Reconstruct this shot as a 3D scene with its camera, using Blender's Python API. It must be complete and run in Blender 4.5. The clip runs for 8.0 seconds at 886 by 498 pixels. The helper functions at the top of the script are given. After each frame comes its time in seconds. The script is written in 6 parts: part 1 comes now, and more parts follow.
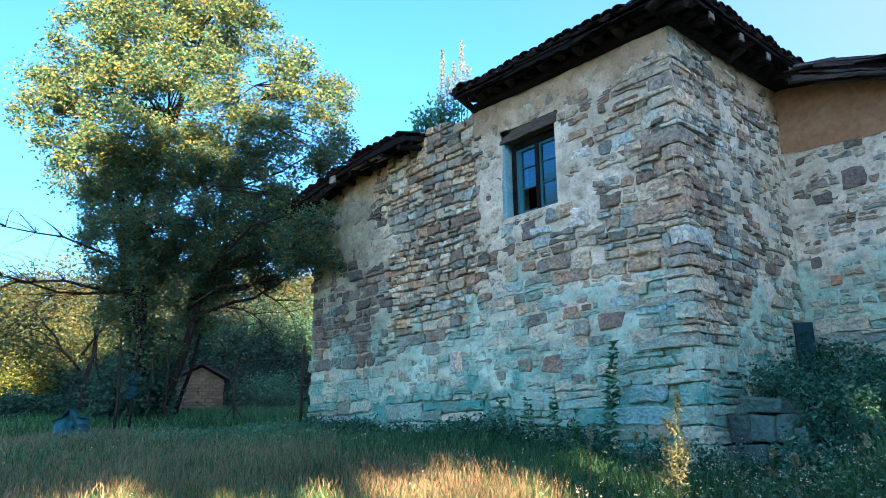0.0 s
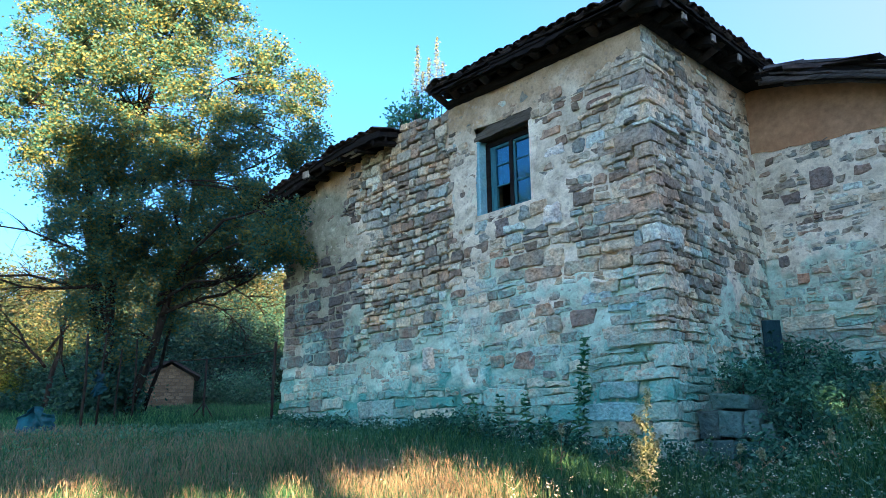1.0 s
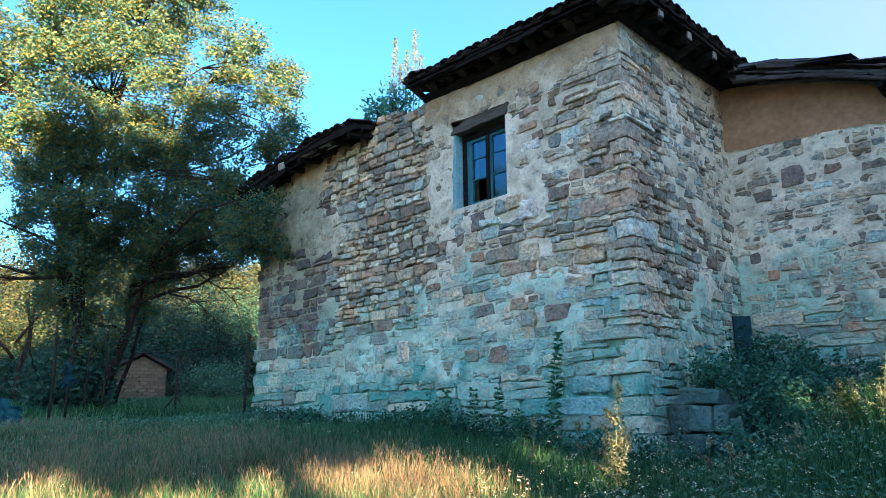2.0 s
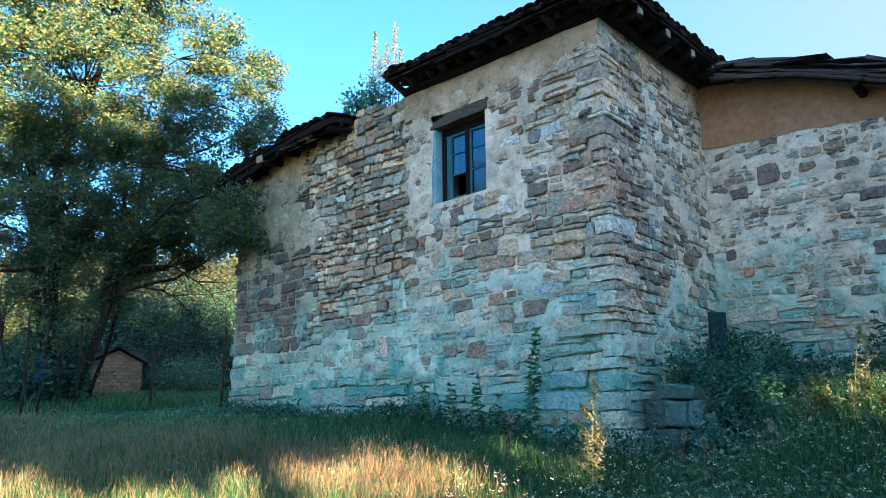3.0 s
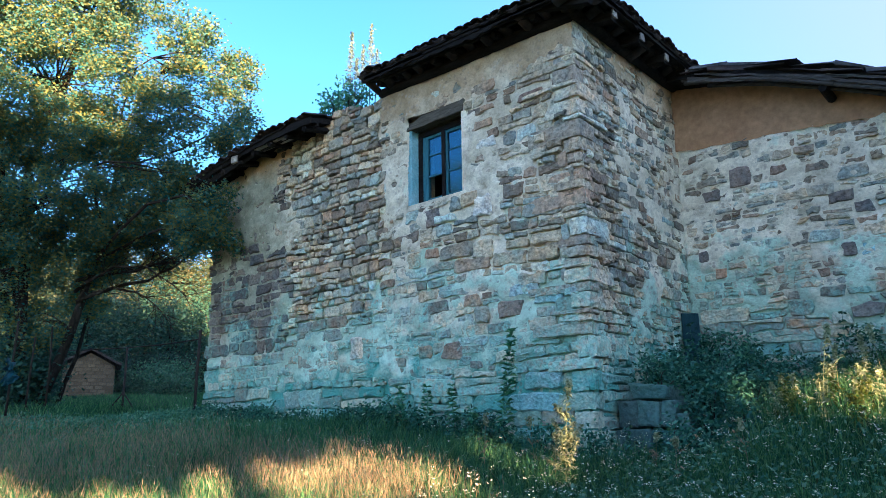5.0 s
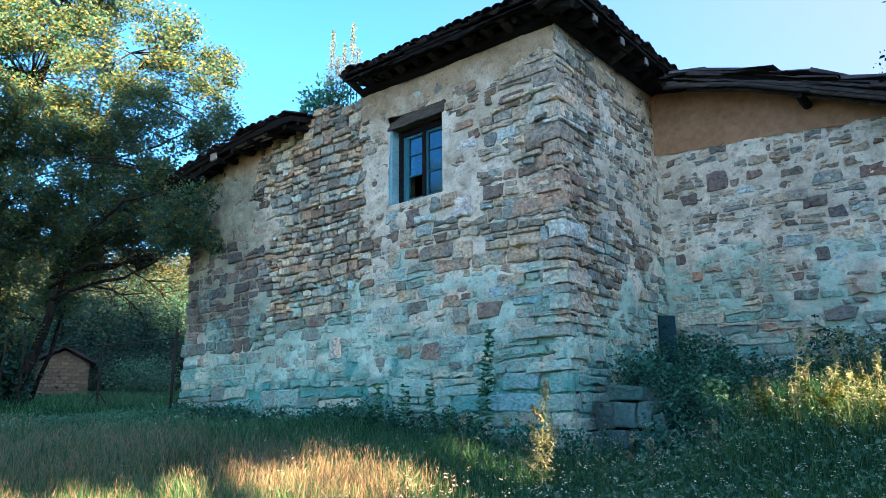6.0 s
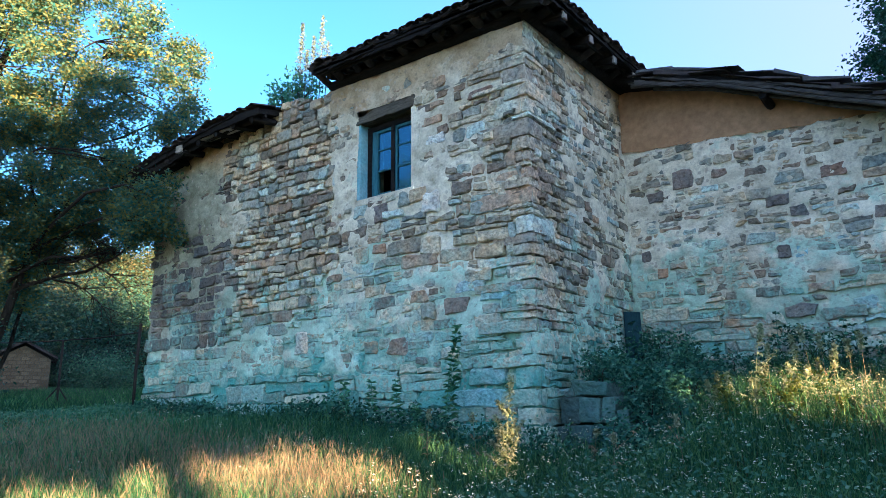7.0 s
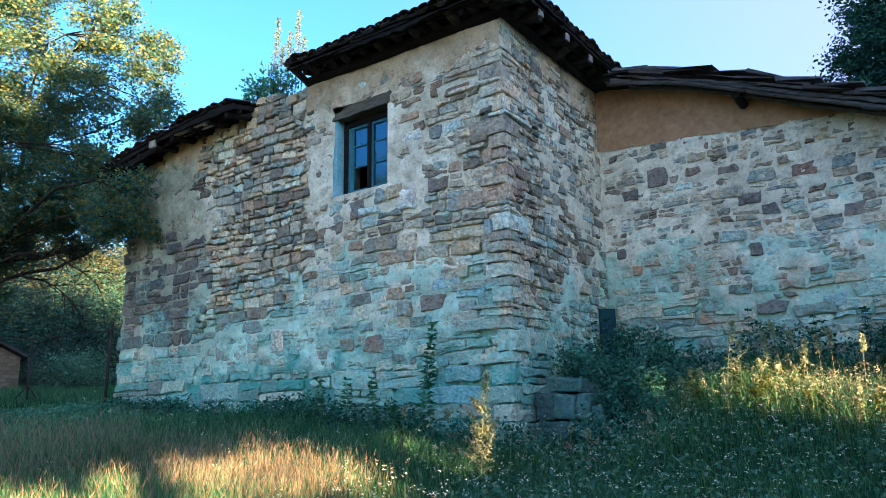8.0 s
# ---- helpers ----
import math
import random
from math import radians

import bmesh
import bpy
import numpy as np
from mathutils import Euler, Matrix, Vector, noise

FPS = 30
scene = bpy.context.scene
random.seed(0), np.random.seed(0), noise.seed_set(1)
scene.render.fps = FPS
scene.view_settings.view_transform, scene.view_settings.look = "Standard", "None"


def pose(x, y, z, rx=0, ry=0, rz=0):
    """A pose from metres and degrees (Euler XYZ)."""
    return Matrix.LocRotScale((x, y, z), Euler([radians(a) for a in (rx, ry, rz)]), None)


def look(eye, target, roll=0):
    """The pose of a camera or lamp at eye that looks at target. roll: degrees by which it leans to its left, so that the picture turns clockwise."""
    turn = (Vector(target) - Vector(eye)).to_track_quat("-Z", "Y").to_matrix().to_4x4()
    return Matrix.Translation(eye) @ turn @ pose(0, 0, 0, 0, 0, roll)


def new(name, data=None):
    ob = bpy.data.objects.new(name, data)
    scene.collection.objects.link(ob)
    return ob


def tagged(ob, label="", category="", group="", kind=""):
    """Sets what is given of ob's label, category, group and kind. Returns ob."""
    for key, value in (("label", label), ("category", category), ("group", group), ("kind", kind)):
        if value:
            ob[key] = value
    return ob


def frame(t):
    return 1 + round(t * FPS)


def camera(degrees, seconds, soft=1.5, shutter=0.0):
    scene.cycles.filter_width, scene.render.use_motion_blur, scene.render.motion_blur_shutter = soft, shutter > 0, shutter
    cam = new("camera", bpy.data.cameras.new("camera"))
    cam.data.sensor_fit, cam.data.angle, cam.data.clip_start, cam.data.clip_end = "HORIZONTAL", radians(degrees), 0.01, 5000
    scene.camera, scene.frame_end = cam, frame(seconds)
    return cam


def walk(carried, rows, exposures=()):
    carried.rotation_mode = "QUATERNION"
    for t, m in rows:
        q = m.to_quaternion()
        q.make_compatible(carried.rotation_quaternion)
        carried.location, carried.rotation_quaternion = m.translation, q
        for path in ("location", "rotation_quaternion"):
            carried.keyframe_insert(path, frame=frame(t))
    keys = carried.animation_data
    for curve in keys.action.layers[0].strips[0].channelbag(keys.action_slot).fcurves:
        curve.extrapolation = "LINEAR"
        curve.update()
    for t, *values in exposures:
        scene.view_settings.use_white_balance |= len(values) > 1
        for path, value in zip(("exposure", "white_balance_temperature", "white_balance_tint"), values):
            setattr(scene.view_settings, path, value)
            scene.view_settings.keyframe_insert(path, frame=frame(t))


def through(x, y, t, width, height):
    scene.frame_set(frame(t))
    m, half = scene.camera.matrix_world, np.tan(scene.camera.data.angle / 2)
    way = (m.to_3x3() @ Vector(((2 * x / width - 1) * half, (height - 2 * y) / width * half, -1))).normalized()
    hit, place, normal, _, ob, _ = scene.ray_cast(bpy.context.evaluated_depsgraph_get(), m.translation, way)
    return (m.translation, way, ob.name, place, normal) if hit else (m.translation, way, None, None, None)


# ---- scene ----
cam = camera(63.2, 8.0, soft=0.7)
PATH = [
    (0, (3.584, -6.504, -0.17), (2.139, -5.217, 0.337), -0.6),
    (0.5, (3.579, -6.495, -0.177), (2.162, -5.177, 0.328), -0.7),
    (1, (3.573, -6.481, -0.186), (2.176, -5.141, 0.315), -0.7),
    (1.5, (3.579, -6.466, -0.192), (2.202, -5.103, 0.302), -0.6),
    (3, (3.583, -6.438, -0.171), (2.264, -5.009, 0.296), -0.6),
    (3.5, (3.587, -6.441, -0.17), (2.282, -4.999, 0.296), -0.6),
    (4, (3.595, -6.434, -0.184), (2.297, -4.986, 0.284), -0.6),
    (4.5, (3.6, -6.418, -0.19), (2.312, -4.962, 0.282), -0.8),
    (6, (3.616, -6.423, -0.174), (2.385, -4.919, 0.296), -0.7),
    (6.5, (3.626, -6.393, -0.185), (2.423, -4.866, 0.284), -0.6),
    (7, (3.634, -6.387, -0.185), (2.464, -4.831, 0.275), -0.8),
    (7.5, (3.638, -6.38, -0.181), (2.488, -4.807, 0.271), -0.9),
    (8, (3.642, -6.372, -0.184), (2.521, -4.778, 0.267), -1.1),
]
walk(cam, [(t, look(eye, target, roll)) for t, eye, target, roll in PATH],
     exposures=[(0, 3.66, 5900, -1), (8, 3.66, 5900, -1)])

# ---- world and sun ----
SUN_EL, SUN_AZ = radians(10.0), radians(118.0)   # azimuth from +y towards +x
world = bpy.data.worlds.new("evening_sky")
scene.world = world
world.use_nodes = True
wn = world.node_tree.nodes
sky = wn.new("ShaderNodeTexSky")
sky.sky_type, sky.sun_disc = "NISHITA", False
sky.sun_elevation, sky.sun_rotation = SUN_EL, SUN_AZ
sky.air_density, sky.dust_density, sky.ozone_density = 1.0, 1.6, 5.0
wn["Background"].inputs["Strength"].default_value = 0.06
wl = world.node_tree.links
# thin evening haze, whiter towards the sun's side and low over the hills
way = wn.new("ShaderNodeSeparateXYZ")
wl.new(wn.new("ShaderNodeTexCoord").outputs["Generated"], way.inputs[0])
veil = wn.new("ShaderNodeMapRange")
veil.interpolation_type = "SMOOTHSTEP"
for key, v in (("From Min", -0.7), ("From Max", 0.15), ("To Max", 0.85)):
    veil.inputs[key].default_value = v
wl.new(way.outputs["X"], veil.inputs["Value"])
low = wn.new("ShaderNodeMapRange")
for key, v in (("From Min", 0.26), ("From Max", 0.06), ("To Max", 0.5)):
    low.inputs[key].default_value = v
wl.new(way.outputs["Z"], low.inputs["Value"])
most = wn.new("ShaderNodeMath")
most.operation = "MAXIMUM"
wl.new(veil.outputs[0], most.inputs[0])
wl.new(low.outputs[0], most.inputs[1])
hazy = wn.new("ShaderNodeMix")
hazy.data_type, hazy.blend_type = "RGBA", "LIGHTEN"
hazy.inputs[7].default_value = (1.15, 1.18, 1.2, 1)
wl.new(most.outputs[0], hazy.inputs[0])
wl.new(sky.outputs[0], hazy.inputs[6])
wl.new(hazy.outputs[2], wn["Background"].inputs["Color"])

sun_data = bpy.data.lights.new("sun", "SUN")
sun_data.energy, sun_data.angle, sun_data.color = 5.0, radians(0.5), (1.0, 0.59, 0.29)
sun = new("sun", sun_data)
to_sun = Vector((math.cos(SUN_EL) * math.sin(SUN_AZ), math.cos(SUN_EL) * math.cos(SUN_AZ), math.sin(SUN_EL)))
sun.matrix_world = look(to_sun * 40, (0, 0, 0))

rng = np.random.default_rng(7)


# ---- small helpers ----
def link_mesh(name, mesh, material, parent=None, label=""):
    ob = new(name, mesh)
    if material and not mesh.materials:
        mesh.materials.append(material)
    if parent:
        ob.parent = parent
    if label:
        tagged(ob, label=label)
    return ob


def part(name, bm, material, parent=None, label=""):
    """One mesh object out of a bmesh."""
    mesh = bpy.data.meshes.new(name)
    bm.normal_update()
    bm.to_mesh(mesh)
    bm.free()
    return link_mesh(name, mesh, material, parent, label)


def raw(name, verts, faces, material, parent=None, label="", smooth=False):
    mesh = bpy.data.meshes.new(name)
    mesh.from_pydata([tuple(map(float, v)) for v in verts], [], faces)
    if smooth:
        mesh.polygons.foreach_set("use_smooth", np.ones(len(mesh.polygons), bool))
    mesh.update()
    return link_mesh(name, mesh, material, parent, label)


def quads(name, q, material, parent=None, label="", smooth=False):
    """q: an array (n, 4, 3) of separate four-cornered faces."""
    q = np.asarray(q, np.float32)
    n = len(q)
    mesh = bpy.data.meshes.new(name)
    mesh.vertices.add(4 * n)
    mesh.vertices.foreach_set("co", q.ravel())
    mesh.loops.add(4 * n)
    mesh.loops.foreach_set("vertex_index", np.arange(4 * n, dtype=np.int32))
    mesh.polygons.add(n)
    mesh.polygons.foreach_set("loop_start", np.arange(0, 4 * n, 4, dtype=np.int32))
    mesh.update()
    mesh.validate()
    return link_mesh(name, mesh, material, parent, label)


def empty(name, at=(0, 0, 0)):
    ob = new(name)
    ob.location = at
    return ob


def box_bm(bm, lo, hi, bevel=0.0, jitter=0.0, turn=None):
    """Adds a box to bm, its edges bevelled and its corners moved a little."""
    lo, hi = Vector(lo), Vector(hi)
    m = Matrix.Translation((lo + hi) / 2)
    if turn:
        m = m @ pose(0, 0, 0, *turn)
    made = bmesh.ops.create_cube(bm, size=1, matrix=m @ Matrix.Diagonal((*(hi - lo), 1)))["verts"]
    for v in made:
        v.co += Vector([(random.random() - 0.5) * 2 * jitter for _ in range(3)])
    if bevel:
        edges = list({e for v in made for e in v.link_edges})
        bmesh.ops.bevel(bm, geom=edges, offset=bevel, segments=2, affect="EDGES", profile=0.6)
    return bm


def box(name, lo, hi, material, parent=None, bevel=0.006, jitter=0.0, turn=None, label=""):
    return part(name, box_bm(bmesh.new(), lo, hi, bevel, jitter, turn), material, parent, label)


def tube_data(points, radii, sides=7, verts=None, faces=None):
    """A tapered tube along points, added to verts and faces."""
    verts, faces = ([], []) if verts is None else (verts, faces)
    pts = [Vector(p) for p in points]
    start = len(verts)
    for i, p in enumerate(pts):
        way = (pts[min(i + 1, len(pts) - 1)] - pts[max(i - 1, 0)]).normalized()
        a = way.cross(Vector((0.31, 0.9, 0.2))).normalized()
        b = way.cross(a)
        for k in range(sides):
            w = 2 * math.pi * k / sides
            verts.append(p + (a * math.cos(w) + b * math.sin(w)) * radii[i])
    for i in range(len(pts) - 1):
        for k in range(sides):
            s, n = start + i * sides, (k + 1) % sides
            faces.append((s + k, s + n, s + sides + n, s + sides + k))
    faces.append(tuple(start + k for k in range(sides))[::-1])
    faces.append(tuple(start + (len(pts) - 1) * sides + k for k in range(sides)))
    return verts, faces


def tube(name, points, radii, material, parent=None, sides=8, label=""):
    if not isinstance(radii, (list, tuple)):
        radii = [radii] * len(points)
    v, f = tube_data(points, radii, sides)
    return raw(name, v, f, material, parent, label, smooth=True)


def smooth_step(a, b, x):
    t = np.clip((np.asarray(x, float) - a) / (b - a), 0, 1)
    return t * t * (3 - 2 * t)


def fbm(x, y, z=0.0, octaves=3):
    return noise.fractal(Vector((x, y, z)), 1.0, 2.0, octaves)


# ---- materials ----
def shader(name, rough=0.85, spec=0.3):
    m = bpy.data.materials.new(name)
    m.use_nodes = True
    nt = m.node_tree
    b = nt.nodes["Principled BSDF"]
    b.inputs["Roughness"].default_value = rough
    b.inputs["Specular IOR Level"].default_value = spec
    return m, nt, b


def node(nt, kind, links=(), **values):
    """A node with inputs set by name and linked from sockets."""
    n = nt.nodes.new(kind)
    for key, v in values.items():
        n.inputs[key.replace("_", " ")].default_value = v
    for key, s in dict(links).items():
        nt.links.new(s, n.inputs[key])
    return n


def ramp(nt, fac, stops, step=False):
    r = nt.nodes.new("ShaderNodeValToRGB")
    r.color_ramp.interpolation = "CONSTANT" if step else "LINEAR"
    e = r.color_ramp.elements
    while len(e) < len(stops):
        e.new(0.5)
    for el, (p, c) in zip(e, stops):
        el.position, el.color = p, (*c, 1) if isinstance(c, tuple) else (c, c, c, 1)
    nt.links.new(fac, r.inputs["Fac"])
    return r.outputs["Color"]


def mix(nt, a, b, fac, blend="MIX"):
    n = nt.nodes.new("ShaderNodeMix")
    n.data_type, n.blend_type = "RGBA", blend
    for sock, v in ((n.inputs[0], fac), (n.inputs[6], a), (n.inputs[7], b)):
        if isinstance(v, bpy.types.NodeSocket):
            nt.links.new(v, sock)
        elif isinstance(v, tuple):
            sock.default_value = (*v, 1)
        else:
            sock.default_value = v
    return n.outputs[2]


def maths(nt, op, a, b=0.0, clamp=False):
    n = nt.nodes.new("ShaderNodeMath")
    n.operation, n.use_clamp = op, clamp
    for sock, v in zip(n.inputs, (a, b)):
        if isinstance(v, bpy.types.NodeSocket):
            nt.links.new(v, sock)
        else:
            sock.default_value = v
    return n.outputs[0]


def noise_tex(nt, vector, scale, detail=4.0, rough=0.55, distort=0.0):
    return node(nt, "ShaderNodeTexNoise", {"Vector": vector}, Scale=scale, Detail=detail, Roughness=rough, Distortion=distort).outputs["Fac"]


def bump(nt, b, height, strength=0.5, distance=0.01):
    n = node(nt, "ShaderNodeBump", {"Height": height}, Strength=strength, Distance=distance)
    nt.links.new(n.outputs[0], b.inputs["Normal"])


def place_of(nt):
    return nt.nodes.new("ShaderNodeNewGeometry").outputs["Position"]


def height_of(nt, pos):
    return node(nt, "ShaderNodeSeparateXYZ", {"Vector": pos}).outputs["Z"]


PALETTE = [(0.0, (0.35, 0.31, 0.245)), (0.10, (0.52, 0.46, 0.35)), (0.20, (0.22, 0.20, 0.165)), (0.30, (0.58, 0.52, 0.40)),
           (0.39, (0.38, 0.385, 0.335)), (0.50, (0.45, 0.34, 0.25)), (0.58, (0.27, 0.215, 0.17)), (0.66, (0.66, 0.60, 0.47)),
           (0.74, (0.28, 0.295, 0.265)), (0.83, (0.54, 0.44, 0.31)), (0.90, (0.44, 0.51, 0.47)), (0.96, (0.68, 0.72, 0.64))]
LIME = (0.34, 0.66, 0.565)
FOOT_TEAL = (0.05, 0.30, 0.265)


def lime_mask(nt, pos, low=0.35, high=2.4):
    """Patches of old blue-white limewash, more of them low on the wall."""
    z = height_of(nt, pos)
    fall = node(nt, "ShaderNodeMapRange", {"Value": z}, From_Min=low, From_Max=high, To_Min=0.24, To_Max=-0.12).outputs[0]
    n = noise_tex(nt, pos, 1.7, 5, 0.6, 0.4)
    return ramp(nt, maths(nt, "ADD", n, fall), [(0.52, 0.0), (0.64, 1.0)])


def foot_mask(nt, pos):
    """Blue-green tint in patches, stronger towards the foot of the walls."""
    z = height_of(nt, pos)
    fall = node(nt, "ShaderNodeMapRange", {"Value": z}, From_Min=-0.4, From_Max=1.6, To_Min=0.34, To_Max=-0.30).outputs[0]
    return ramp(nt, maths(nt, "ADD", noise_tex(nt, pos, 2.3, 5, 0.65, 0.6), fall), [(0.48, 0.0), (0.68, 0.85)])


def stone_material(name, single, palette=PALETTE, lime=0.75, foot_amount=1.0):
    m, nt, b = shader(name, 0.9, 0.25)
    pos = place_of(nt)
    if single:
        rnd = nt.nodes.new("ShaderNodeObjectInfo").outputs["Random"]
    else:
        rnd = nt.nodes.new("ShaderNodeNewGeometry").outputs["Random Per Island"]
    col = ramp(nt, rnd, palette, True)
    grain = noise_tex(nt, pos, 22, 7, 0.65)
    blot = noise_tex(nt, pos, 6, 4, 0.6, 0.5)
    col = mix(nt, col, ramp(nt, grain, [(0.36, 0.42), (0.5, 1.0), (0.66, 1.35)]), 0.75, "MULTIPLY")
    col = mix(nt, col, ramp(nt, blot, [(0.3, (0.66, 0.68, 0.72)), (0.7, (1.25, 1.17, 1.06))]), 0.85, "MULTIPLY")
    tone = noise_tex(nt, pos, 2.6, 4, 0.6, 0.8)
    col = mix(nt, col, ramp(nt, tone, [(0.35, (0.84, 0.98, 1.06)), (0.5, (1, 1, 1)), (0.65, (1.12, 0.98, 0.86))]), 0.9, "MULTIPLY")
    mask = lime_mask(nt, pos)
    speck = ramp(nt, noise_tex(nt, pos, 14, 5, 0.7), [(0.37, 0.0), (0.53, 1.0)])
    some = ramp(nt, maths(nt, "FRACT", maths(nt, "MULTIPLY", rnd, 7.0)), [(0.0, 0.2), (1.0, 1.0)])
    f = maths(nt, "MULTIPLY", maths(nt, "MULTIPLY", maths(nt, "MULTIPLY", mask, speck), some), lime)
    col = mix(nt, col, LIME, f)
    taken = maths(nt, "MULTIPLY", ramp(nt, maths(nt, "FRACT", maths(nt, "MULTIPLY", rnd, 17.0)), [(0.0, 0.12), (0.45, 0.45), (1.0, 1.0)]), foot_amount)
    col = mix(nt, col, FOOT_TEAL, maths(nt, "MULTIPLY", foot_mask(nt, pos), taken))
    nt.links.new(col, b.inputs["Base Color"])
    chips = node(nt, "ShaderNodeTexVoronoi", {"Vector": pos}, Scale=26.0).outputs["Distance"]
    lumps = noise_tex(nt, pos, 11, 5, 0.6, 0.6)
    bump(nt, b, maths(nt, "ADD", maths(nt, "ADD", grain, lumps), maths(nt, "MULTIPLY", chips, 0.6)), 0.9, 0.02)
    return m


def mortar_material(name, mud_low=3.62, mud_high=3.95, left_mud_shade=True, lime=0.6):
    m, nt, b = shader(name, 0.95, 0.15)
    pos = place_of(nt)
    z = height_of(nt, pos)
    wob = noise_tex(nt, pos, 1.9, 5, 0.6, 0.3)
    coarse = noise_tex(nt, pos, 5, 5, 0.65, 0.4)
    fine = noise_tex(nt, pos, 34, 7, 0.7)
    base = ramp(nt, coarse, [(0.30, (0.56, 0.50, 0.39)), (0.5, (0.80, 0.73, 0.59)), (0.72, (0.90, 0.84, 0.70))])
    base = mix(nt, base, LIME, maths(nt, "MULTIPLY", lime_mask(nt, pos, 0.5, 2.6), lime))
    zz = maths(nt, "ADD", z, maths(nt, "MULTIPLY", maths(nt, "SUBTRACT", wob, 0.5), 1.1))
    up = node(nt, "ShaderNodeMapRange", {"Value": zz}, From_Min=mud_low, From_Max=mud_high).outputs[0]
    # left end: olive mud, its tone darkened to stand for the tree's shade
    if left_mud_shade:
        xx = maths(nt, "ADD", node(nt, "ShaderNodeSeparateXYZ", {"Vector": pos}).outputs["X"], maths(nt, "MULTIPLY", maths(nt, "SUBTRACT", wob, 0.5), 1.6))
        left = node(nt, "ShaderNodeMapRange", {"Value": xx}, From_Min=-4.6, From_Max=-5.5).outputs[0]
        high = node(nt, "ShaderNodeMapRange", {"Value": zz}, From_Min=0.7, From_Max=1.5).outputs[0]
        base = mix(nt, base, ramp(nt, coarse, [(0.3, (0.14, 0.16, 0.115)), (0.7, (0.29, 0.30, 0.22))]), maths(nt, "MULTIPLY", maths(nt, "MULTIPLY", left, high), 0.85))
    mud = ramp(nt, coarse, [(0.3, (0.47, 0.33, 0.20)), (0.7, (0.60, 0.45, 0.29))])
    col = mix(nt, base, mud, maths(nt, "MULTIPLY", up, 0.85))
    col = mix(nt, col, FOOT_TEAL, foot_mask(nt, pos))
    col = mix(nt, col, ramp(nt, fine, [(0.34, 0.74), (0.5, 1.0), (0.66, 1.12)]), 0.8, "MULTIPLY")
    dirt = noise_tex(nt, pos, 0.85, 6, 0.65, 0.6)
    col = mix(nt, col, ramp(nt, dirt, [(0.36, (0.62, 0.60, 0.54)), (0.58, (1.06, 1.05, 1.04))]), 0.8, "MULTIPLY")
    # grit and small stones bedded in the mortar, and pits where some fell out
    grit = node(nt, "ShaderNodeTexVoronoi", {"Vector": pos}, Scale=15.0)
    pebble = maths(nt, "MULTIPLY", ramp(nt, grit.outputs["Distance"], [(0.30, 1.0), (0.38, 0.0)]), ramp(nt, noise_tex(nt, pos, 3.1, 3, 0.5), [(0.46, 0.0), (0.54, 1.0)]))
    tint = node(nt, "ShaderNodeSeparateXYZ", {"Vector": grit.outputs["Color"]}).outputs["X"]
    col = mix(nt, col, ramp(nt, tint, [(0.0, (0.20, 0.165, 0.14)), (0.5, (0.40, 0.33, 0.27)), (1.0, (0.62, 0.56, 0.48))]), maths(nt, "MULTIPLY", pebble, 0.45))
    pit = ramp(nt, noise_tex(nt, pos, 19, 4, 0.6, 1.2), [(0.26, 0.0), (0.33, 1.0)])
    col = mix(nt, (0.22, 0.19, 0.15), col, pit)
    nt.links.new(col, b.inputs["Base Color"])
    rise = maths(nt, "ADD", maths(nt, "MULTIPLY", pebble, 0.5), maths(nt, "MULTIPLY", pit, 0.6))
    bump(nt, b, maths(nt, "ADD", rise, maths(nt, "ADD", fine, maths(nt, "ADD", coarse, noise_tex(nt, pos, 13, 5, 0.65, 0.5)))), 0.6, 0.013)
    return m


def plain_material(name, dark, light, scale=6.0, rough=0.85, spec=0.25, grain=(1, 1, 1), strength=0.5, distance=0.008, metal=0.0):
    """Two tones of one surface, mottled at two scales; grain stretches it along an axis."""
    m, nt, b = shader(name, rough, spec)
    b.inputs["Metallic"].default_value = metal
    vec = node(nt, "ShaderNodeMapping", {"Vector": nt.nodes.new("ShaderNodeTexCoord").outputs["Object"]}, Scale=grain).outputs[0]
    big, small = noise_tex(nt, vec, scale, 5, 0.6, 0.4), noise_tex(nt, vec, scale * 7, 6, 0.65)
    col = ramp(nt, big, [(0.3, dark), (0.7, light)])
    col = mix(nt, col, ramp(nt, small, [(0.28, 0.6), (0.7, 1.25)]), 0.7, "MULTIPLY")
    rnd = nt.nodes.new("ShaderNodeObjectInfo").outputs["Random"]
    col = mix(nt, col, ramp(nt, rnd, [(0.0, 0.75), (1.0, 1.2)]), 1.0, "MULTIPLY")
    nt.links.new(col, b.inputs["Base Color"])
    bump(nt, b, maths(nt, "ADD", small, big), strength, distance)
    return m


